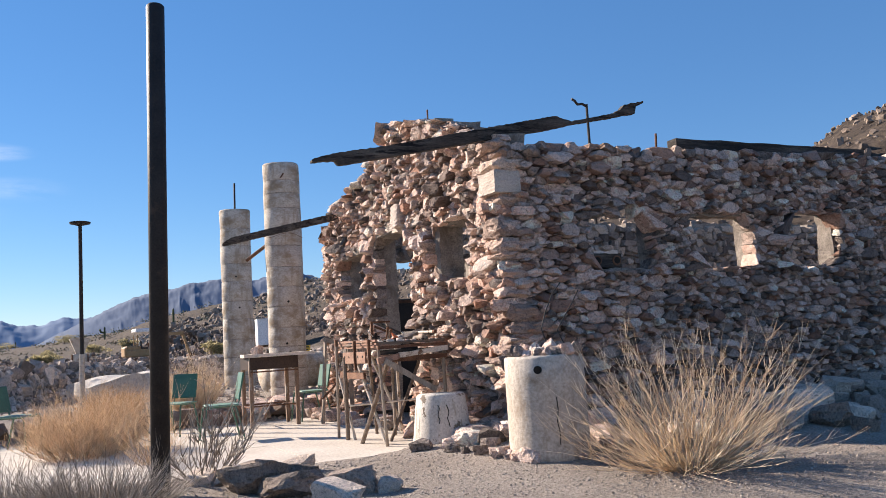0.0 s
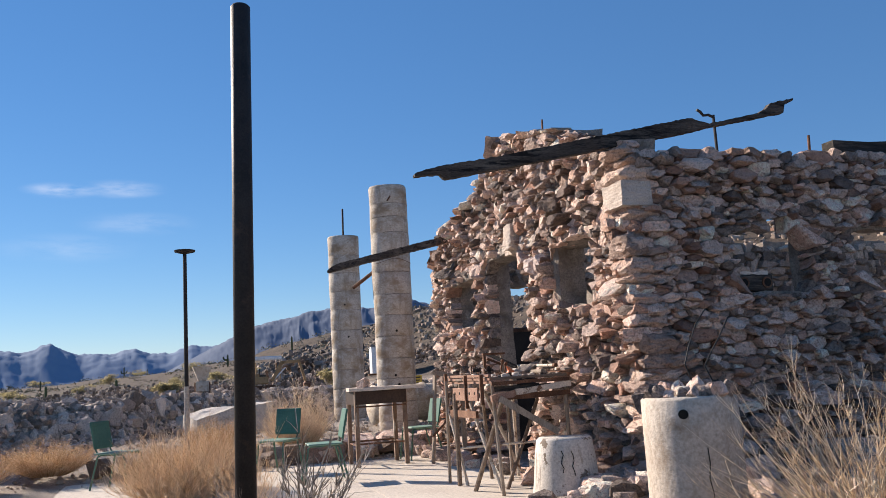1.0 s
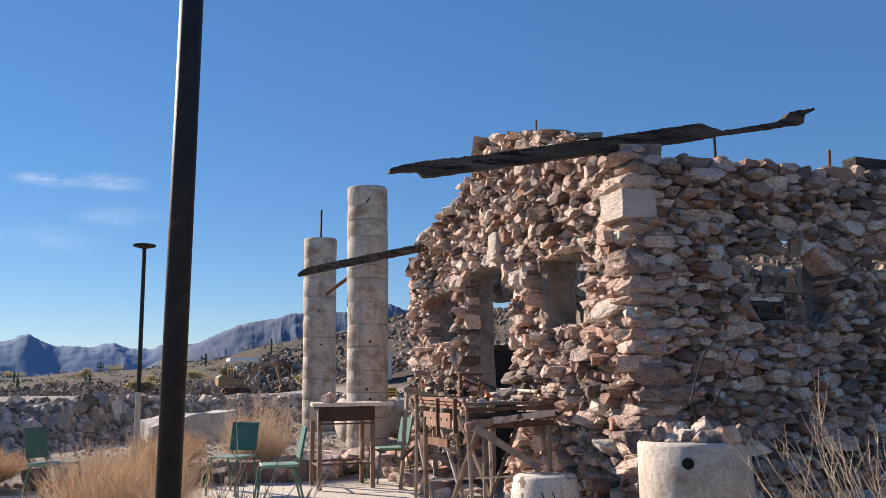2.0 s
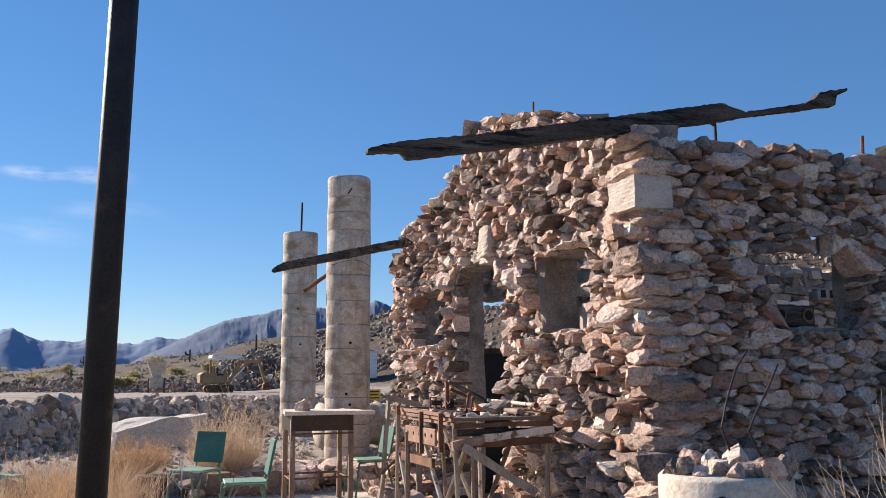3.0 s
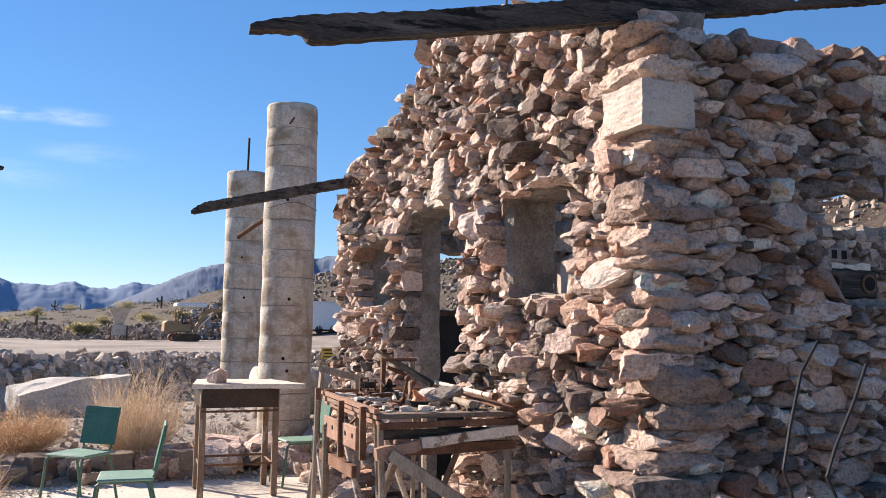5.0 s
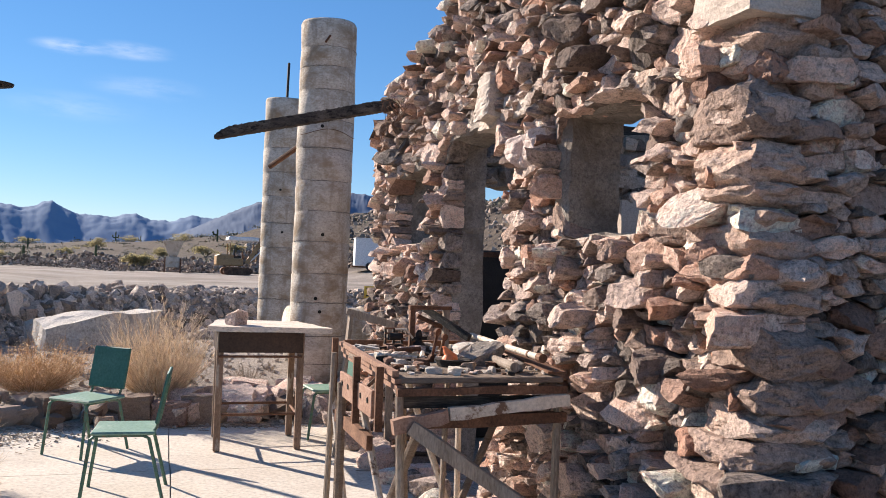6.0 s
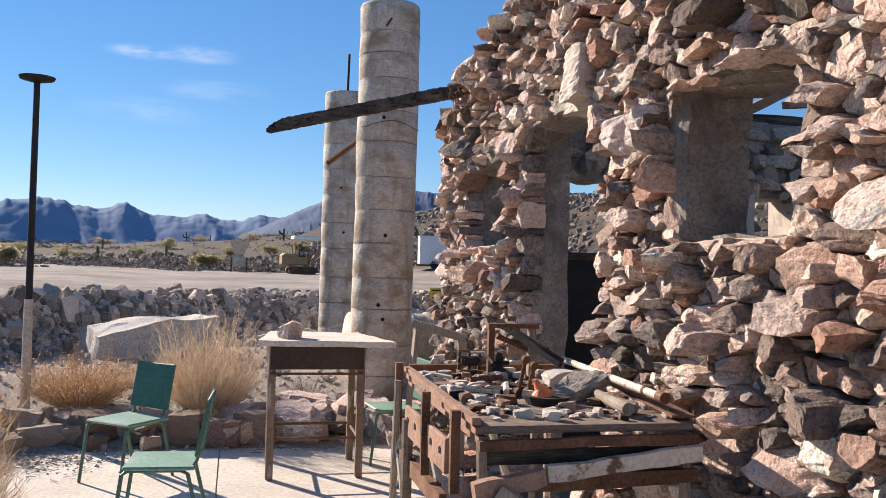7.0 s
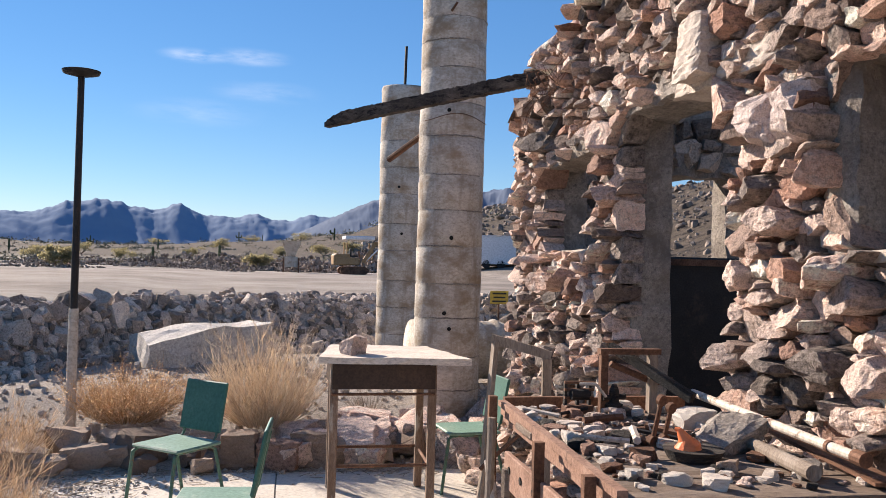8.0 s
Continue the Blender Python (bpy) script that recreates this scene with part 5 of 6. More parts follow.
# gravel: small pebbles over the open ground
rnd = random.Random(8)
places = []
for i in range(20000):
    x, y = rnd.uniform(-4.5, 3), rnd.uniform(-4.5, 0.3)
    s = rnd.choice((0.004, 0.005, 0.006, 0.008, 0.012)) * rnd.uniform(0.7, 1.4)
    if i > 16500:
        x, y = rnd.uniform(-8, 1), rnd.uniform(5.75, 11)
        s *= rnd.choice((2.5, 4, 6))
    if i > 19000:
        x, y = rnd.gauss(-3.9, 0.6), rnd.gauss(5.5, 0.22)
        s = rnd.choice((0.005, 0.008, 0.012, 0.02)) * rnd.uniform(0.7, 1.3)
    foot = max(ground_z(x, y), 0.0) if 0.35 < y < 5.85 and -5.35 < x < -0.15 else ground_z(x, y)
    places.append((Matrix.LocRotScale(Vector((x, y, foot + s * 0.1)), Euler([rnd.uniform(0, 6.3) for _ in range(3)]), Vector((s * 1.3, s, s * 0.8))), i))
pebbles = empty("pebbles", pose(-1, -3, 0), "loose pale pebbles and chips strewn over the gravel", "pebbles", "", "stuff")
M_CHIP = surface("pale_chips", [(0.0, (0.269, 0.230, 0.191)), (0.4, (0.378, 0.327, 0.278)), (1.0, (0.470, 0.408, 0.348))], 9, 60, 0.92, 0.4, 0.01, island=True, coord="World")
rock_pile(pebbles, places, M_CHIP, single=0, rest="chips")


# dry twig litter along the back and side of the patio
rnd = random.Random(19)
bm = bmesh.new()
for i in range(1500):
    x, y = rnd.choice(((rnd.gauss(-3.75, 0.45), rnd.gauss(5.45, 0.25)), (rnd.uniform(-5, -0.4), rnd.gauss(5.8, 0.1)), (rnd.gauss(-0.35, 0.12), rnd.uniform(0.5, 5.5))))
    a, l = rnd.uniform(0, 3.14), rnd.uniform(0.03, 0.13)
    z = max(0.004, ground_z(x, y)) + 0.006
    tube(bm, [(x, y, z), (x + l * math.cos(a), y + l * math.sin(a), z + rnd.uniform(0, 0.012))], rnd.uniform(0.0015, 0.004), 3, caps=False)
tagged(link("twig_litter", bm, M_TWIG), "dry broken twigs littering the patio edge", "litter", "", "stuff")


# ---------------------------------------------------------------- shrubs
def shrub(name, x, y, z, count, height, spread, mat, label, seed, fork=3, r0=0.006, lean=0.0, leafy=0, curve=0.32, base=0.35, tall=(0.5, 1.0), side=(0.12, 0.35)):
    """Many thin stems fanning from one root, each with side twigs."""
    rd = random.Random(seed)
    e = empty(name, pose(x, y, z), label, "shrub", "dry shrubs")
    clusters = [([], []) for _ in range(4)]
    vs, fs = clusters[0]

    def stem(p, d, length, rad, n=5):
        rings = []
        cur = Vector(p)
        dd = Vector(d).normalized()
        for k in range(n + 1):
            a = dd.orthogonal().normalized()
            b = dd.cross(a)
            rr = rad * (1 - 0.8 * k / n)
            i0 = len(vs)
            for t in range(3):
                q = cur + (a * math.cos(t * 2.094) + b * math.sin(t * 2.094)) * rr
                vs.append(q[:])
            rings.append((i0, cur.copy(), dd.copy()))
            cur = cur + dd * (length / n)
            dd = (dd + Vector((rd.uniform(-1, 1), rd.uniform(-1, 1), rd.uniform(-0.4, 1))) * curve * 0.5).normalized()
        for (i, _, _), (j, _, _) in zip(rings, rings[1:]):
            for t in range(3):
                u = (t + 1) % 3
                fs.append((i + t, i + u, j + u, j + t))
        return rings

    leaves = []
    for i in range(count):
        vs, fs = clusters[i % 4]
        a = rd.uniform(0, 2 * math.pi)
        t = math.sqrt(rd.random())
        d = Vector((math.cos(a) * t * spread * (1 - base * 0.6), math.sin(a) * t * spread * (1 - base * 0.6), height * (tall[0] + (tall[1] - tall[0]) * rd.random() ** 1.4) * (1 - 0.3 * t * t)))
        d.x += lean
        L = d.length * rd.uniform(0.6, 1.05)
        rings = stem((math.cos(a) * t * base * spread, math.sin(a) * t * base * spread, -0.03), d, L, r0 * rd.uniform(0.7, 1.2), 6)
        for f in range(fork):
            k = rd.randrange(2, 6)
            _, p, dd = rings[k]
            sd = (dd + Vector((rd.uniform(-1, 1), rd.uniform(-1, 1), rd.uniform(-0.1, 0.7))) * 0.8).normalized()
            tw = stem(p, sd, L * rd.uniform(*side), r0 * 0.6, 3)
            if leafy:
                leaves += [tw[1][1], tw[2][1], tw[3][1]]
    for vs, fs in clusters:
        me = bpy.data.meshes.new("branch")
        me.from_pydata(vs, [], fs)
        me.materials.append(mat)
        ob = new("branch", me)
        ob.parent = e
    if leafy:
        vs2, fs2 = [], []
        for p in leaves:
            for k in range(leafy):
                c = p + Vector((rd.gauss(0, 0.03), rd.gauss(0, 0.03), rd.gauss(0, 0.03)))
                s = rd.uniform(0.005, 0.012)
                a = Vector((rd.uniform(-1, 1), rd.uniform(-1, 1), rd.uniform(-1, 1))).normalized() * s
                b = a.orthogonal().normalized() * s * 0.5
                i0 = len(vs2)
                vs2 += [(c - a)[:], (c + b)[:], (c + a)[:], (c - b)[:]]
                fs2.append((i0, i0 + 1, i0 + 2, i0 + 3))
        me = bpy.data.meshes.new("foliage")
        me.from_pydata(vs2, [], fs2)
        me.materials.append(mat)
        ob = new("foliage", me)
        ob.parent = e
    return e


shrub("dry_shrub", 0.02, -2.40, ground_z(0.02, -2.40), 460, 1.22, 1.25, M_PALESTRAW, "large straw-coloured dry shrub beside the concrete drum", 1, fork=6, r0=0.0044, curve=0.40, base=0.16, tall=(0.12, 1.12), side=(0.06, 0.24))
shrub("dry_shrub", -2.15, 6.75, 0.24, 620, 1.1, 0.7, M_PALESTRAW, "straw-coloured dry shrub behind the patio edging", 2, fork=6, r0=0.0036, curve=0.5, tall=(0.35, 1.1), side=(0.06, 0.25))
shrub("dry_shrub", -3.35, 6.95, 0.24, 420, 0.5, 0.62, M_RUSSET, "low russet shrub with withered leaves near the lamp pole", 3, fork=6, r0=0.0032, leafy=1, curve=0.5, tall=(0.4, 1.2))
shrub("dry_shrub", -4.12, 6.05, 0.1, 230, 0.55, 0.55, M_STRAW, "twiggy pale straw shrub beside the edging stones", 4, fork=8, r0=0.003, curve=0.6, tall=(0.3, 1.1))
shrub("dry_shrub", -5.6, 6.2, 0.15, 420, 0.5, 0.65, M_RUSSET, "low russet shrub with withered leaves among the stones", 5, fork=5, r0=0.004, leafy=2)
shrub("dry_shrub", -3.66, 3.65, 0.0, 340, 0.80, 0.66, M_STRAW, "bushy orange-brown dry shrub growing through the patio", 16, fork=11, r0=0.0034, curve=0.95, tall=(0.3, 1.15), side=(0.15, 0.5))
shrub("dry_shrub", -3.98, 3.1, 0.0, 380, 0.82, 0.86, M_STRAW, "bushy straw-coloured dry shrub growing through the patio", 6, fork=11, r0=0.0034, curve=0.95, tall=(0.3, 1.15), side=(0.15, 0.5))
shrub("dry_shrub", -3.36, 1.75, 0.0, 90, 0.86, 0.62, M_STRAW, "thin wispy straw shrub beside the steel post", 26, fork=7, r0=0.0032, curve=0.5, base=0.2, tall=(0.25, 1.2))
shrub("dry_shrub", -4.05, -1.2, ground_z(-4.05, -1.2), 800, 0.60, 0.75, M_TWIG, "grey tuft of dry grass in the open gravel", 7, fork=2, r0=0.003)
shrub("dry_shrub", -4.7, -0.9, ground_z(-4.7, -0.9), 700, 0.56, 0.7, M_TWIG, "grey tuft of dry grass in the open gravel", 8, fork=2, r0=0.003)
shrub("bare_shrub", -3.18, -0.05, 0.0, 34, 1.0, 0.85, M_TWIG, "bare branching twigs of a dead shrub by the post", 9, fork=8, r0=0.009, curve=0.5, base=0.1)
shrub("dry_shrub", -6.4, 5.3, 0.1, 300, 0.6, 0.6, M_RUSSET, "low russet shrub with withered leaves among the stones", 10, fork=5, r0=0.004, leafy=1)
for i, (x, y) in enumerate(((-1.2, 7.0), (0.05, 7.0), (0.3, 6.7))):
    shrub("dry_shrub", x, y, 0.28, 90, 0.3, 0.28, M_TWIG, "small dry tuft among stones by the column", 20 + i, fork=2, r0=0.003)


# ---------------------------------------------------------------- concrete pipe, block and sign behind the patio
pipe = empty("concrete_pipe", pose(-0.1, 8.35, 0.71), "large pale concrete pipe lying behind the columns", "pipe")
bm = bmesh.new()
pts, rad = [], []
for k in range(45):
    pts.append((-0.50 + 1.15 * k / 44, 0.20 * (k / 44) - 0.10, 0))
    rad.append(0.318 + (0.030 if k % 9 in (0, 1) else 0.007 * (k % 2)))
tube(bm, pts, rad, 24)
rough_up(bm, 0.012, 3, 5)
part("barrel", bm, M_COLUMN, pipe, smooth=True)
part("mouth", tube_bm([(0.65, 0.10, 0), (0.656, 0.101, 0)], 0.25, 20), M_HOLE, pipe)

bm = bmesh.new()
box(bm, (0, 0, 0), (1.55, 0.85, 0.85), cuts=7)
for v in bm.verts:
    v.co.x += 0.12 * v.co.z
    v.co.z -= 0.06 * (0.5 - v.co.x / 1.5) * (v.co.z > 0)
rough_up(bm, 0.09, 1.6, 3)
rough_up(bm, 0.03, 6.0, 3)
for v in bm.verts:
    if 0.30 < v.co.x < 0.52:
        v.co.z -= 0.02 * (v.co.z > 0)
        v.co.y += 0.06 * (v.co.y < 0)
slab_block = tagged(link("concrete_block", bm, M_BLOCK), "big tilted block of broken pale concrete in front of the bank", "concrete block")
slab_block.matrix_world = pose(-3.05, 10.2, 0.36, 1, -6, 22)

sign = empty("warning_sign", pose(1.84, 14.0, 0.75), "small yellow sign with black writing on a stake", "sign")
part("stake", tube_bm([(0, 0.03, -0.3), (0, 0.03, 0.42)], 0.015, 6), M_RUST, sign)
bm = bmesh.new()
box(bm, (0, 0, 0.33), (0.34, 0.012, 0.24), bevel=0.003)
part("board", bm, M_SIGN, sign)
for i in range(3):
    part("writing_bar", boxes(((0, -0.0085, 0.26 + 0.07 * i), (0.26 - 0.04 * (i % 2), 0.004, 0.028))), M_INK, sign)

# ---------------------------------------------------------------- the lot: digger, trailer, machines
def digger(m):
    g = empty("excavator", m, "faded yellow tracked digger with a white canopy roof", "excavator")
    for s in (-0.75, 0.75):
        bm = bmesh.new()
        pts = [(0.32 * math.cos(a) + (0.6 if math.cos(a) > 0 else -0.6), s, 0.26 + 0.26 * math.sin(a)) for a in (2 * math.pi * i / 24 for i in range(24))]
        lo = [bm.verts.new((p[0], s - 0.2, p[2])) for p in pts]
        hi = [bm.verts.new((p[0], s + 0.2, p[2])) for p in pts]
        for i in range(24):
            bm.faces.new((lo[i], lo[(i + 1) % 24], hi[(i + 1) % 24], hi[i]))
        bm.faces.new(list(reversed(lo)))
        bm.faces.new(hi)
        part("track", bm, M_RUST, g)
    part("body", boxes(((-0.45, 0, 0.86), (1.6, 1.6, 0.5)), ((-0.75, 0, 1.2), (0.95, 1.5, 0.3)), bevel=0.06), M_YELLOW, g)
    part("engine_cover", boxes(((-1.2, 0, 0.95), (0.3, 1.5, 0.7)), bevel=0.08), M_YELLOW, g)
    part("seat", boxes(((0.1, 0.3, 1.2), (0.5, 0.5, 0.12)), ((-0.12, 0.3, 1.45), (0.1, 0.5, 0.5)), bevel=0.03), M_GLASSY, g)
    for y in (0.1, 0.5):
        part("lever", tube_bm([(0.5, y, 1.05), (0.43, y, 1.55)], 0.03, 6), M_RUST, g)
    for x in (-0.5, 1.2):
        for y in (-0.7, 0.7):
            part("roof_post", boxes(((x, y, 1.5), (0.07, 0.07, 1.2))), M_YELLOW, g)
    part("roof", boxes(((0.35, 0, 2.40), (1.95, 1.7, 0.26)), bevel=0.05), M_SHED, g, "white canopy roof")
    part("boom", plank_bm((0.55, -0.85, 0.8), (1.35, -0.85, 2.1), 0.24, 0.2, 4), M_YELLOW, g)
    part("boom_head", plank_bm((1.3, -0.85, 2.05), (2.55, -0.85, 2.1), 0.22, 0.2, 4), M_YELLOW, g)
    part("stick", plank_bm((2.5, -0.85, 2.15), (3.0, -0.85, 0.55), 0.17, 0.16, 4), M_YELLOW, g)
    part("ram", tube_bm([(0.75, -0.85, 0.9), (1.55, -0.85, 1.7)], 0.05, 8), M_SHED, g)
    part("bucket", boxes(((3.05, -0.85, 0.4), (0.5, 0.7, 0.5)), bevel=0.12), M_RUST, g)
    return g


digger(pose(2.4, 55.5, ground_z(2.4, 55.5) - 0.02, 0, 0, 4))


def shed(m):
    g = empty("trailer", m, "plain white box trailer parked below the hillside", "trailer")
    part("box", boxes(((0, 0, 1.2), (3.0, 2.0, 1.9)), bevel=0.04), M_SHED, g)
    part("roof", boxes(((0, 0, 2.17), (3.06, 2.06, 0.05))), M_SHED, g)
    part("chassis", boxes(((0, 0, 0.2), (3.4, 0.9, 0.12))), M_RUST, g)
    for x in (-0.5, 0.5):
        part("wheel", tube_bm([(x, -1.0, 0.25), (x, -0.8, 0.25)], 0.28, 16), M_BLACK, g)
    return g


shed(pose(11.9, 55.5, ground_z(11.9, 55.5), 0, 0, -8))


def heap(x, y, r, h, count, seed, label, mat):
    rd = random.Random(seed)
    e = empty("rock_heap", pose(x, y, ground_z(x, y)), label, "rock heap", "heaps on the lot")
    pl = []
    for i in range(count * 3):
        a, t = rd.uniform(0, 6.3), math.sqrt(rd.random())
        px, py = x + r * t * math.cos(a), y + r * 0.6 * t * math.sin(a)
        s = rd.uniform(0.08, 0.30) * (h / 2 + 0.25)
        pl.append((Matrix.LocRotScale(Vector((px, py, ground_z(px, py) + h * (1 - t) * rd.random())), Euler([rd.uniform(0, 6.3) for _ in range(3)]), Vector((s * 1.3, s, s * 0.8))), i))
    rock_pile(e, pl, mat, single=0, rest="rubble")


M_DARKROCK = surface("dark_volcanic_rock", [(0.0, (0.095, 0.076, 0.063)), (0.5, (0.243, 0.189, 0.149)), (1.0, (0.446, 0.351, 0.277))], 2, 15, 0.9, 0.6, 0.03, island=True)
for i, (x, y, rr, h, n) in enumerate(((-10, 60, 3.5, 0.6, 110), (-4.5, 62, 3, 0.55, 100), (-8, 92, 5, 1.2, 120), (0, 75, 3.0, 1.5, 120), (5, 72, 5, 2.2, 220), (8, 80, 6, 3.0, 220), (-22, 85, 6, 0.9, 120), (15, 62, 5, 1.6, 150), (-0.5, 60, 2.2, 0.9, 90), (-15, 50, 3, 0.4, 70), (-6.5, 56, 2.6, 0.35, 60), (-17, 64, 5, 0.7, 160), (-4, 70, 8, 1.3, 300), (3, 66, 6, 1.6, 260), (-9, 78, 9, 1.5, 280), (-31, 66, 7, 0.8, 200), (9, 66, 5, 1.8, 220))):
    heap(x, y, rr, h, n, 60 + i, "heap of dark broken rock on the open lot", M_DARKROCK)

# boulders over the hillside
rnd = random.Random(91)
places = []
while len(places) < 10000:
    b, rr = rnd.uniform(4, 62), rnd.uniform(24, 135)
    x, y = -2 + rr * math.sin(radians(b)), -3 + rr * math.cos(radians(b))
    zz = ground_z(x, y)
    if zz > 2.2 and not (-1 < x < 12 and y < 8):
        s = rnd.choice((0.2, 0.28, 0.38, 0.55, 0.8)) * rnd.uniform(0.6, 1.2) * (0.35 + rr / 130) * 0.6
        places.append((Matrix.LocRotScale(Vector((x, y, zz + s * 0.1)), Euler([rnd.uniform(0, 6.3) for _ in range(3)]), Vector((s * 1.3, s, s * 0.8))), 1))
boulders = empty("hillside_boulders", pose(20, 40, 5), "dark volcanic boulders strewn over the hillside", "boulders", "", "stuff")
rock_pile(boulders, places, M_DARKROCK, single=0, rest="rubble")

# crusher hopper and sheet scrap near the digger
hopper = empty("hopper", pose(-1.6, 57, ground_z(-1.6, 57)), "pale steel hopper standing on legs on the lot", "hopper")
bm = bmesh.new()
tube(bm, [(0, 0, 1.0), (0, 0, 1.5), (0, 0, 2.1)], [0.35, 0.6, 0.95], 4)
part("funnel", bm, M_CONC, hopper)
part("body", boxes(((0, 0, 0.7), (0.9, 0.8, 0.7)), bevel=0.03), M_CONC, hopper)
for x in (-0.5, 0.5):
    for y in (-0.4, 0.4):
        part("leg", boxes(((x, y, 0.5), (0.08, 0.08, 1.0))), M_RUST, hopper)


# ---------------------------------------------------------------- desert plants on the plain
def saguaro(x, y, h, seed):
    rd = random.Random(seed)
    e = empty("saguaro", pose(x, y, ground_z(x, y)), "tall dark columnar cactus on the desert plain", "cactus", "cacti on the plain")
    part("stem", tube_bm([(0, 0, -0.2), (0, 0, h * 0.5), (0, 0, h * 0.93), (0, 0, h)], [0.15, 0.17, 0.15, 0.04], 10), M_CACTUS, e)
    for s in (-1, 1)[: rd.randrange(0, 3)]:
        q = h * rd.uniform(0.35, 0.55)
        part("arm", tube_bm([(0, 0, q), (s * 0.6, 0, q + 0.1), (s * 0.75, 0, q + 0.5), (s * 0.75, 0, q + h * 0.3)], [0.15, 0.17, 0.17, 0.05], 8), M_CACTUS, e)


for i, (b, rr, h) in enumerate(((-17.6, 150, 3), (-16.5, 170, 3), (-8.3, 110, 2.6), (-4.2, 105, 3.0), (-8.0, 190, 3.4), (-3, 240, 4), (-12, 210, 3.6), (3.2, 150, 3), (7.4, 130, 4), (-1.5, 300, 4.6))):
    saguaro(-2 + rr * math.sin(radians(b)), -1 + rr * math.cos(radians(b)), h * 0.72, i)


def desert_tree(x, y, h, w, seed, label):
    """Palo verde: several limbs from the foot and an open, ragged crown of small leaves."""
    rd = random.Random(seed)
    e = empty("desert_tree", pose(x, y, ground_z(x, y)), label, "tree", "trees on the plain")
    bm = bmesh.new()
    tips = []
    for k in range(7):
        a = rd.uniform(0, 6.28)
        p0 = Vector((0, 0, 0))
        p1 = Vector((math.cos(a) * w * 0.15, math.sin(a) * w * 0.15, h * 0.2))
        p2 = Vector((math.cos(a) * w * 0.35, math.sin(a) * w * 0.35, h * rd.uniform(0.28, 0.75)))
        tube(bm, [p0, p1, p2], [0.08, 0.06, 0.02], 5)
        for q in range(5):
            t = p2 + Vector((rd.gauss(0, w * 0.16), rd.gauss(0, w * 0.16), rd.uniform(-0.1, 0.3) * h))
            tube(bm, [p1.lerp(p2, rd.random()), t], [0.025, 0.008], 4)
            tips.append(t)
    part("trunk", bm, M_TWIG, e)
    vs, fs = [], []
    for t in tips:
        for k in range(70):
            c = t + Vector((rd.gauss(0, w * 0.09), rd.gauss(0, w * 0.09), rd.gauss(0, h * 0.07)))
            s = rd.uniform(0.04, 0.10)
            a = Vector((rd.uniform(-1, 1), rd.uniform(-1, 1), rd.uniform(-1, 1))).normalized() * s
            b = a.orthogonal().normalized() * s * 0.6
            i0 = len(vs)
            vs += [(c - a)[:], (c + b)[:], (c + a)[:], (c - b)[:]]
            fs.append((i0, i0 + 1, i0 + 2, i0 + 3))
    me = bpy.data.meshes.new("crown")
    me.from_pydata(vs, [], fs)
    me.materials.append(M_LEAF)
    ob = new("crown", me)
    ob.parent = e


for i, (b, rr, h, w) in enumerate(((-13.8, 52, 1.9, 2.4), (-1.7, 64, 2.2, 2.2), (-20, 60, 2.2, 3), (-10, 120, 2.6, 4), (-6, 140, 2.6, 4), (0, 130, 2.6, 4), (2.5, 120, 2.4, 4), (-15, 130, 2.6, 5), (-4, 170, 3, 5), (1, 190, 3, 6), (9.2, 62, 2.2, 2.4), (4.5, 110, 2.2, 3), (-12.5, 160, 3, 5), (-8, 230, 3, 7), (-2, 240, 3, 7))):
    desert_tree(-2 + rr * math.sin(radians(b)), -1 + rr * math.cos(radians(b)), h * 0.62, w * 0.62, 70 + i, "pale green desert tree with an open thin crown")


# low scrub over the plain
rnd = random.Random(57)
vs, fs = [], []
for i in range(1500):
    b, rr = rnd.uniform(-50, 30), 74 + 330 * rnd.random() ** 1.2
    x, y = -2 + rr * math.sin(radians(b)), -1 + rr * math.cos(radians(b))
    zz = ground_z(x, y)
    w, h = rnd.uniform(0.5, 1.6) * (0.5 + rr / 200), rnd.uniform(0.3, 0.9) * (0.55 + rr / 260)
    for k in range(34):
        a, t = rnd.uniform(0, 6.28), math.sqrt(rnd.random())
        c = Vector((x + w * t * math.cos(a), y + w * t * math.sin(a), zz + h * rnd.random() * (1.1 - t * t)))
        s = rnd.uniform(0.06, 0.16) * (0.6 + rr / 180)
        u = Vector((rnd.uniform(-1, 1), rnd.uniform(-1, 1), rnd.uniform(-0.3, 1))).normalized() * s
        q = u.orthogonal().normalized() * s * 0.6
        i0 = len(vs)
        vs += [(c - u)[:], (c + q)[:], (c + u)[:], (c - q)[:]]
        fs.append((i0, i0 + 1, i0 + 2, i0 + 3))
me = bpy.data.meshes.new("desert_scrub")
me.from_pydata(vs, [], fs)
me.materials.append(M_SCRUB)
tagged(new("desert_scrub", me), "low olive-brown desert scrub covering the plain", "scrub", "", "stuff")


# ---------------------------------------------------------------- workbench
bench = empty("workbench", pose(0, 0, 0), "rickety workbench of salvaged wood and rusty steel against the wall", "workbench")
for i in range(6):
    y = 1.09 + 0.215 * i
    bm = bmesh.new()
    box(bm, (-0.74, y, 1.085), (0.80 - 0.03 * (i % 2), 0.207, 0.026), bevel=0.004)
    part("deck_board", bm, M_DARKWOOD, bench)
for i in range(3):
    part("side_rail", plank_bm((-1.155 + 0.012 * i, 0.98, 1.115 - 0.032 * i), (-1.12 + 0.012 * i, 2.34, 1.125 - 0.032 * i), 0.024, 0.03, 6, 0.005, i), M_OLDRUST, bench)
part("front_rail", plank_bm((-1.15, 0.965, 1.04), (-0.33, 0.98, 1.045), 0.032, 0.03, 6, 0.008, 4), M_RUST, bench)
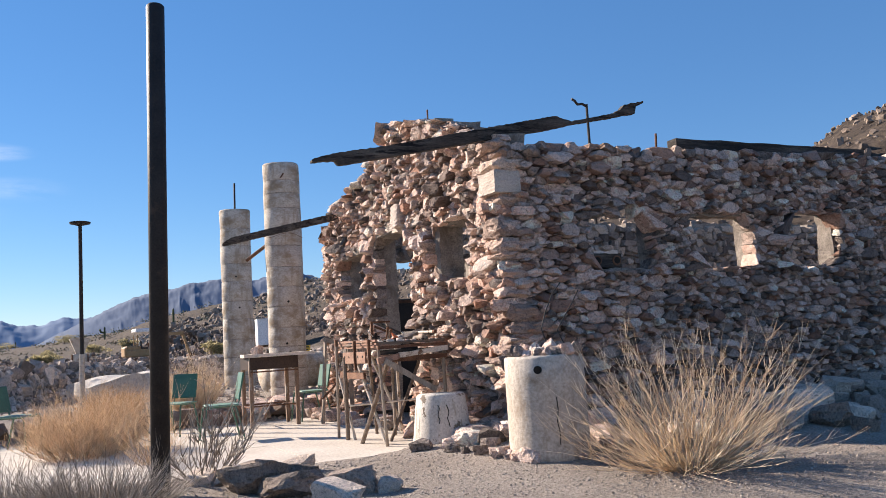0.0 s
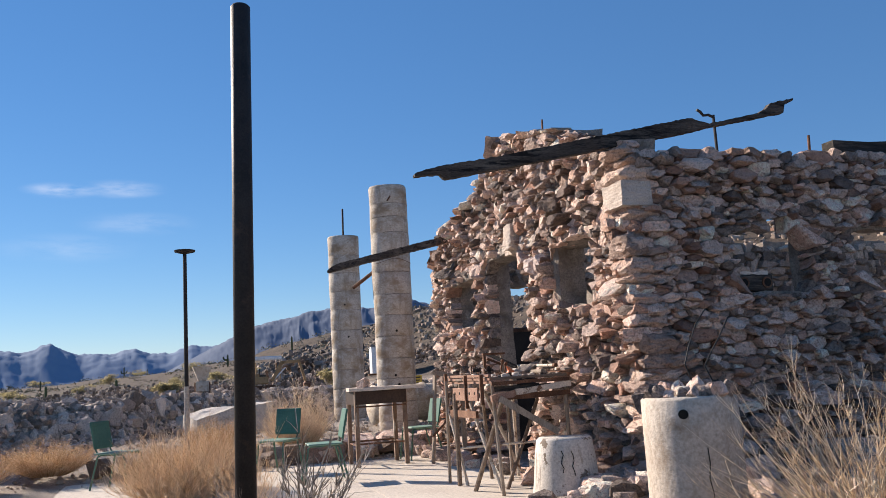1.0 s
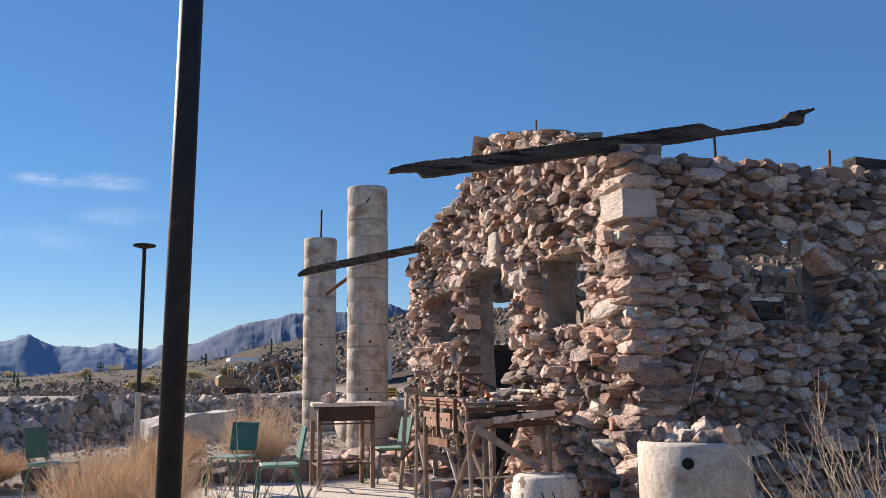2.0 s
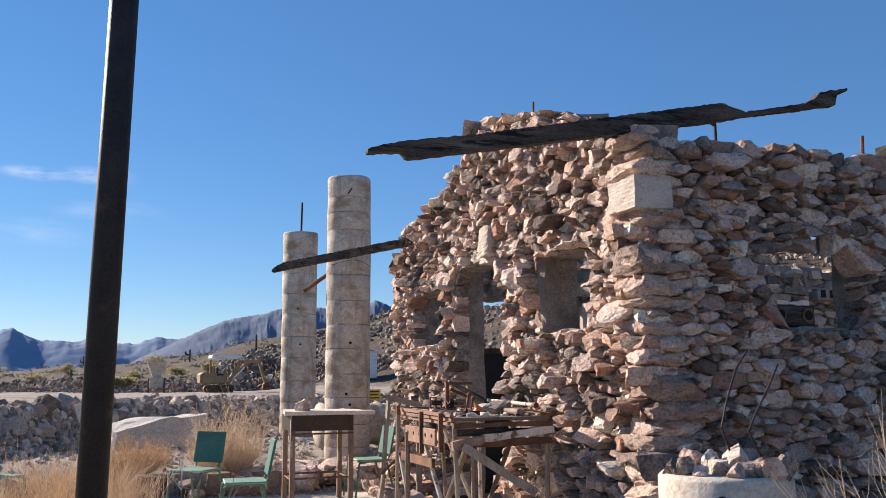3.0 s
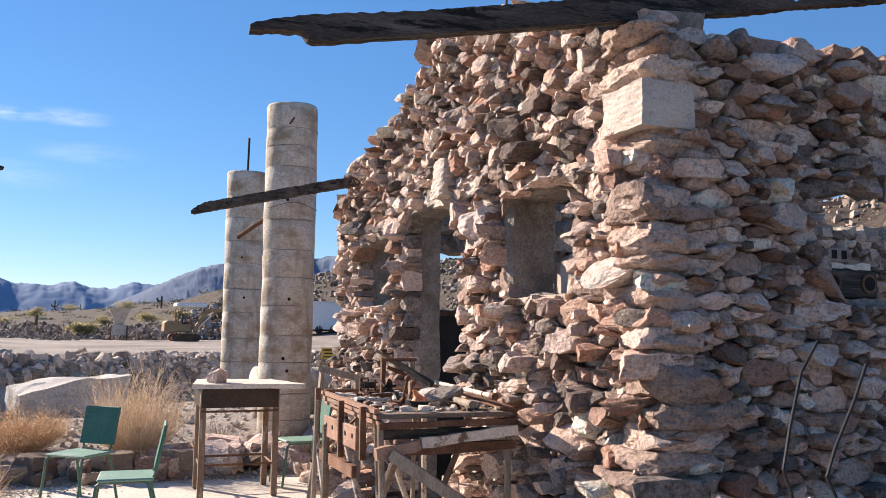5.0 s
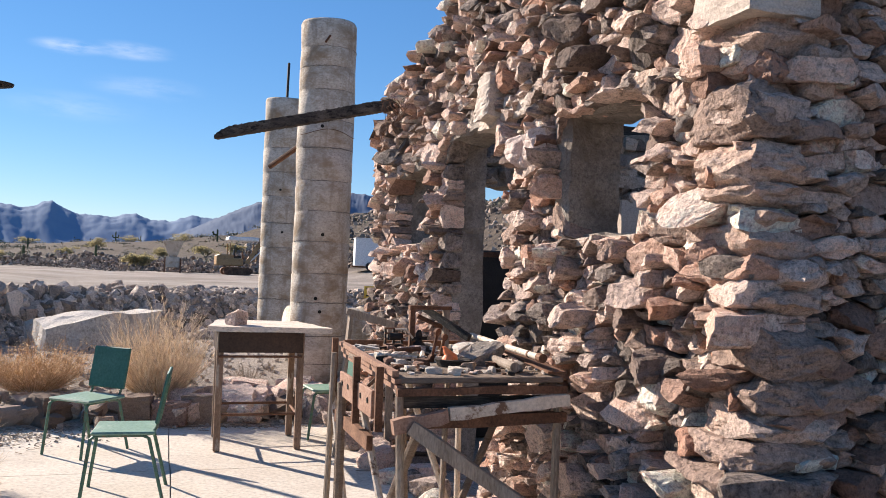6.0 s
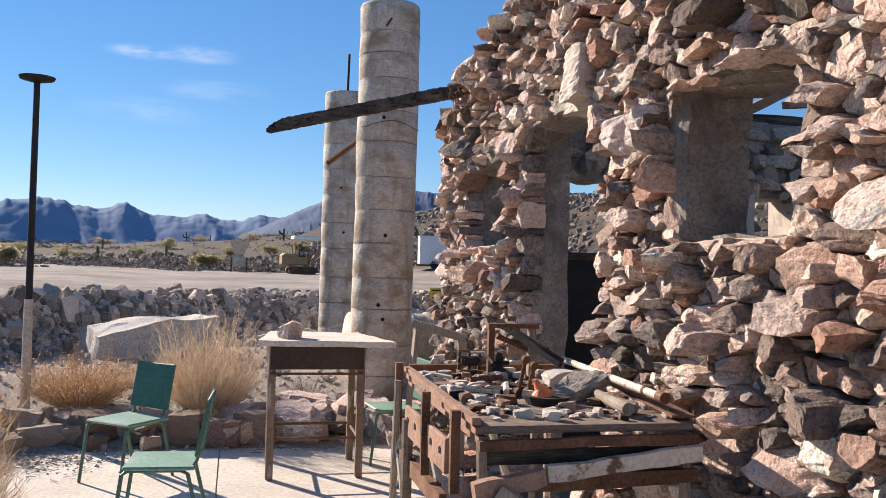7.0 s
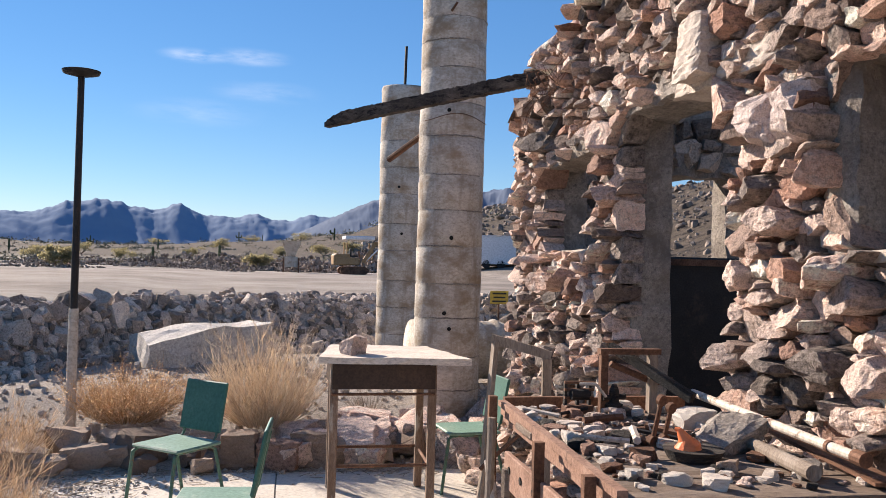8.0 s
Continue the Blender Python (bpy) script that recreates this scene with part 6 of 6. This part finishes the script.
part("back_rail", plank_bm((-1.10, 2.38, 1.11), (-0.3, 2.38, 1.11), 0.06, 0.03, 6, 0.006, 5), M_RUST, bench)
part("white_plank", plank_bm((-0.92, 0.925, 0.945), (-0.33, 0.95, 1.0), 0.056, 0.032, 8, 0.012, 6), M_CREAM, bench, "plank with peeling white paint")
part("brown_plank", plank_bm((-1.18, 0.91, 0.90), (-0.93, 0.925, 0.94), 0.06, 0.04, 6, 0.012, 7), M_OLDRUST, bench)
part("lower_plank", plank_bm((-1.02, 0.98, 0.90), (-0.33, 0.99, 0.915), 0.05, 0.05, 6, 0.008, 8), M_RUST, bench)
part("dark_panel", boxes(((-0.75, 1.02, 0.985), (0.76, 0.02, 0.05))), M_CHAR, bench)
bm = boxes(((-1.185, 1.62, 0.94), (0.02, 0.75, 0.13)), bevel=0.004)
part("side_panel", bm, M_OLDRUST, bench, "rusty steel channel with bolt holes")
for i in range(5):
    part("bolt_hole", tube_bm([(-1.196, 1.32 + 0.15 * i, 0.95), (-1.199, 1.32 + 0.15 * i, 0.95)], 0.014, 8), M_HOLE, bench)
part("side_panel", boxes(((-1.17, 1.75, 0.74), (0.03, 0.8, 0.07))), M_RUST, bench)
for x, y, z0, z1 in ((-1.19, 1.12, 0.84, 1.13), (-1.20, 1.55, 0.80, 1.13), (-1.17, 2.28, 0.7, 1.16)):
    part("stake", plank_bm((x, y, z0), (x, y + 0.01, z1), 0.026, 0.034, 3, 0.006, 9), M_RUST, bench)
legs = (((-1.20, 2.25, 0), (-1.18, 2.25, 1.08), 0.018), ((-1.19, 1.95, 0), (-1.19, 1.95, 0.95), 0.026), ((-1.05, 1.1, 0), (-1.16, 1.65, 0.95), 0.019), ((-1.1, 0.95, 0), (-1.13, 1.0, 1.05), 0.019),
        ((-1.2, 1.45, 0), (-1.02, 0.98, 0.92), 0.024), ((-1.12, 1.9, 0), (-1.18, 2.3, 0.9), 0.018), ((-0.36, 1.02, 0.05), (-0.36, 1.0, 1.06), 0.020), ((-0.7, 2.3, 0), (-0.74, 2.36, 1.06), 0.020),
        ((-0.45, 2.0, 0), (-0.75, 2.25, 0.95), 0.02), ((-0.62, 1.9, 0), (-0.5, 2.2, 1.0), 0.018), ((-0.9, 1.35, 0), (-0.4, 1.6, 0.85), 0.02), ((-0.38, 2.3, 0), (-0.38, 2.34, 1.06), 0.02))
for i, (a, c, rr) in enumerate(legs):
    part("leg", tube_bm([a, Vector(a).lerp(Vector(c), 0.5), c], rr, 8), (M_WOOD, M_DARKWOOD, M_CREAM)[i % 3], bench)
part("diagonal_beam", plank_bm((-1.10, 0.90, 0.90), (-0.60, 0.72, 0.56), 0.06, 0.05, 4, 0.008, 12), M_WOOD, bench)
part("cross_bar", tube_bm([(-1.3, 1.5, 0.42), (-0.5, 1.2, 0.45)], 0.012, 6), M_CREAM, bench)

DECK = 1.10
vise = empty("vise_frame", pose(-0.62, 2.22, DECK), "small rusty steel bracket frame standing on the workbench", "frame")
part("bar", boxes(((0, 0, 0.25), (0.26, 0.04, 0.022))), M_RUST, vise)
part("upright", boxes(((-0.11, 0, 0.12), (0.03, 0.03, 0.24))), M_RUST, vise)
part("upright", boxes(((0.10, 0, 0.12), (0.035, 0.035, 0.24))), M_WOOD, vise)
part("brace", tube_bm([(-0.08, 0.0, 0.2), (0.12, 0.02, 0.12), (0.2, 0.02, 0.13)], 0.014, 6), M_RUST, vise)

wpipe = empty("painted_pipe", pose(0, 0, 0), "long pipe with peeling cream paint lying on the workbench", "pipe")
a, c = Vector((-0.43, 1.04, 1.18)), Vector((-0.40, 2.1, 1.20))
part("tube", tube_bm([a, c], 0.0155, 12), M_CREAM, wpipe)
part("coupling", tube_bm([a.lerp(c, -0.01), a.lerp(c, 0.035)], 0.022, 12), M_RUST, wpipe)
for f in (0.14, 0.47):
    part("ring", tube_bm([a.lerp(c, f), a.lerp(c, f + 0.014)], 0.0185, 12), M_RUST, wpipe)
handle = tagged(link("wooden_stake", tube_bm([(-0.54, 1.10, 1.13), (-0.49, 1.6, 1.128)], [0.024, 0.021], 12), M_WOOD), "thick round wooden stake lying on the workbench", "stake")
tagged(link("loose_board", plank_bm((-0.36, 1.02, 1.115), (-0.28, 1.8, 1.14), 0.012, 0.09, 4, 0.004, 14), M_RUST), "narrow rusty strip leaning on the workbench edge", "board")

shovel = tagged(link("iron_bar", plank_bm((-0.44, 2.02, 1.19), (-0.66, 2.33, 1.36), 0.035, 0.03, 5, 0.006, 15), M_CHAR), "dark iron bar leaning over the workbench", "bar")
pan = empty("rusty_pan", pose(-0.74, 1.42, DECK), "shallow rusty pan holding an orange plastic piece", "pan")
bm = bmesh.new()
tube(bm, [(0, 0, 0.0), (0, 0, 0.034), (0, 0, 0.030), (0, 0, 0.010)], [0.078, 0.096, 0.09, 0.07], 18)
part("bowl", bm, M_CHAR, pan)
bm = bmesh.new()
tube(bm, [(-0.02, 0, 0.02), (-0.02, 0, 0.045), (-0.03, 0.0, 0.062), (-0.045, 0.01, 0.09), (-0.055, 0.018, 0.092)], [0.045, 0.04, 0.022, 0.009, 0.005], 14)
part("funnel", bm, M_ORANGE, pan, "orange plastic funnel")
for x, y, h in ((-0.80, 1.60, 0.16), (-0.75, 1.62, 0.13)):
    e = empty("wrench", pose(x, y, DECK, 10, 6, 20), "rusty iron wrench standing among the scrap", "tool", "rusty tools")
    part("shank", boxes(((0, 0, h / 2), (0.017, 0.012, h)), bevel=0.003), M_RUST, e)
    part("jaw", tube_bm([(0, -0.008, h), (0, 0.008, h)], 0.019, 10), M_RUST, e)
    part("jaw", tube_bm([(0, -0.01, 0.02), (0, 0.01, 0.02)], 0.02, 10), M_RUST, e)


def on_bench(x, y, s, mat, label, k, flat=0.6, turn=0.0, name="stone", category="stone"):
    ob = tagged(new(name, rock_data(k, mat)), label, category, "scrap on the workbench")
    ob.matrix_world = Matrix.LocRotScale(Vector((x, y, DECK + s * flat * 0.42)), Euler((0.05, 0.04, turn)), Vector((s * 1.3, s, s * flat)))


M_PALEROCK = surface("white_quartz", [(0.25, (0.50, 0.43, 0.36)), (0.7, (0.72, 0.66, 0.58))], 30, 120, 0.8, 0.5, 0.006)
M_GREYROCK = surface("grey_speckled_rock", [(0.25, (0.17, 0.145, 0.12)), (0.75, (0.38, 0.33, 0.28))], 30, 120, 0.8, 0.5, 0.006)
on_bench(-0.50, 1.90, 0.105, M_PALEROCK, "white quartz lump lying on the workbench", 5, 0.75)
bm = rock_mesh(771, 7, 0.30, fine=3)
for v in bm.verts:
    v.co = Vector((v.co.x * 0.24, v.co.y * 0.17, v.co.z * 0.115))
    v.co += noise.noise_vector(v.co * 14) * 0.007 + noise.noise_vector(v.co * 40) * 0.003
ob = tagged(link("stone", bm, M_GREYROCK), "large jagged grey speckled rock lying on the workbench", "stone")
ob.matrix_world = pose(-0.55, 1.58, DECK + 0.045, 4, -6, 20)
on_bench(-0.50, 1.18, 0.06, M_GREYROCK, "small grey rock on the workbench", 14, 0.8)
rnd = random.Random(14)
for i in range(330):
    x, y = -1.08 + 0.70 * rnd.random() ** 1.2, 1.05 + 1.28 * rnd.random() ** 0.75
    mat = rnd.choice((M_STONE, M_PALEROCK, M_PALEROCK, M_PALE, M_OLDRUST, M_RUST, M_CHAR, M_BRICK, M_BOARD))
    if abs(x + 0.74) < 0.15 and abs(y - 1.42) < 0.15:
        continue
    on_bench(x, y, rnd.choice((0.014, 0.018, 0.022, 0.03, 0.045)) * rnd.uniform(0.8, 1.3), mat, "small lump of rock or rusty scrap on the workbench", rnd.randrange(48), rnd.uniform(0.4, 0.8), rnd.uniform(0, 6), "scrap_piece", "scrap")
for i in range(10):
    x, y, a = rnd.uniform(-1.0, -0.6), rnd.uniform(1.5, 2.3), rnd.uniform(0, 3.1)
    tagged(link("scrap_rod", tube_bm([(x, y, DECK + 0.02), (x + 0.16 * math.cos(a), y + 0.16 * math.sin(a), DECK + 0.03)], rnd.uniform(0.006, 0.014), 6), rnd.choice((M_RUST, M_CREAM, M_BLACK))), "short rusty rod lying among scrap on the workbench", "scrap", "scrap on the workbench")

# small rusted machine at the back of the bench
mach = empty("rusted_machine", pose(-0.84, 2.21, DECK) @ Matrix.Scale(0.72, 4), "small rusted machine frame with a pale lever on the workbench", "machine")
part("base", boxes(((0, 0, 0.025), (0.16, 0.09, 0.05)), bevel=0.006), M_RUST, mach)
for sx in (-0.07, 0.0, 0.07):
    part("post", boxes(((sx, 0.01, 0.10), (0.016, 0.03, 0.16))), M_CHAR, mach)
for zz in (0.09, 0.135, 0.175):
    part("bar", boxes(((0.005, -0.005, zz), (0.17, 0.022, 0.014))), M_RUST, mach)
part("drum", tube_bm([(-0.05, -0.03, 0.11), (0.05, -0.03, 0.11)], 0.03, 12), M_CHAR, mach)
part("lever", tube_bm([(0.0, -0.03, 0.17), (0.09, -0.04, 0.17), (0.15, -0.04, 0.10)], 0.009, 8), M_CREAM, mach)
fig = empty("iron_fitting", pose(-0.69, 2.2, DECK) @ Matrix.Scale(0.8, 4), "black iron valve fitting standing on the workbench", "fitting", "rusty tools")
part("body", tube_bm([(0, 0, 0), (0, 0, 0.05), (0, 0, 0.06), (0, 0, 0.12), (0, 0, 0.15)], [0.05, 0.045, 0.026, 0.024, 0.012], 12), M_CHAR, fig)
part("arm", tube_bm([(-0.06, 0, 0.08), (0.06, 0, 0.09)], 0.014, 8), M_CHAR, fig)

# wooden trestle beyond the bench
tr = empty("trestle", pose(0, 0, 0), "weathered wooden trestle frame standing behind the workbench", "trestle")
part("top_board", plank_bm((-0.66, 4.42, 1.20), (-0.28, 4.30, 1.10), 0.06, 0.03, 4, 0.006, 1), M_WOOD, tr)
part("leg", plank_bm((-0.72, 4.40, 0.0), (-0.63, 4.41, 1.18), 0.03, 0.06, 4, 0.006, 2), M_WOOD, tr)
part("leg", plank_bm((-0.30, 4.30, 0.0), (-0.31, 4.30, 1.08), 0.03, 0.06, 4, 0.006, 3), M_WOOD, tr)
part("brace", tube_bm([(-0.72, 4.38, 0.35), (-0.34, 4.22, 0.75)], 0.014, 6), M_RUST, tr)

# rock on the table
ob = tagged(new("stone", rock_data(9, M_STONE)), "fist-sized reddish rock standing on the table", "stone")
ob.matrix_world = Matrix.LocRotScale(Vector((-1.52, 4.85, 1.105)), Euler((0.1, 0.1, 0.7)), Vector((0.16, 0.13, 0.14)))

# ---------------------------------------------------------------- stones of the walls and the bank
def set_stones(wall, stones, kinds, seed, single):
    """Hangs the stones on their wall, those of each kind by chance; the first by weight are parts, the rest one mesh of stuff for each kind."""
    r = random.Random(seed)
    rest = {}
    for i, (vs, fs, w) in enumerate(sorted(stones, key=lambda q: q[2])):
        mat = r.choices([k for k, _ in kinds], [k for _, k in kinds])[0]
        if i < single:
            me = bpy.data.meshes.new("stone")
            me.from_pydata([v[:] for v in vs], [], fs)
            me.materials.append(mat)
            new("stone", me).parent = wall
            continue
        av, af = rest.setdefault(mat.name, ([], []))
        base = len(av)
        av += [v[:] for v in vs]
        af += [(a + base, b + base, c + base) for a, b, c in fs]
    for name, (av, af) in rest.items():
        me = bpy.data.meshes.new("rubble_facing")
        me.from_pydata(av, [], af)
        me.materials.append(bpy.data.materials[name])
        ob = new("rubble_facing", me)
        ob.parent = wall
        tagged(ob, "", "", "", "stuff")


set_stones(wall_west, west_stones, ((M_STONE, 0.74), (M_DARKSTONE, 0.20), (M_REDSTONE, 0.06)), 81, 300)
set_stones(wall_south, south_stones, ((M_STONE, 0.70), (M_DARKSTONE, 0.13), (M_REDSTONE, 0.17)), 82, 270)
rock_pile(wall_north, north_stones, M_STONE_IN, single=0, rest="rubble_facing")
rock_pile(bank, bank_rocks, M_BANK, rest="rubble")
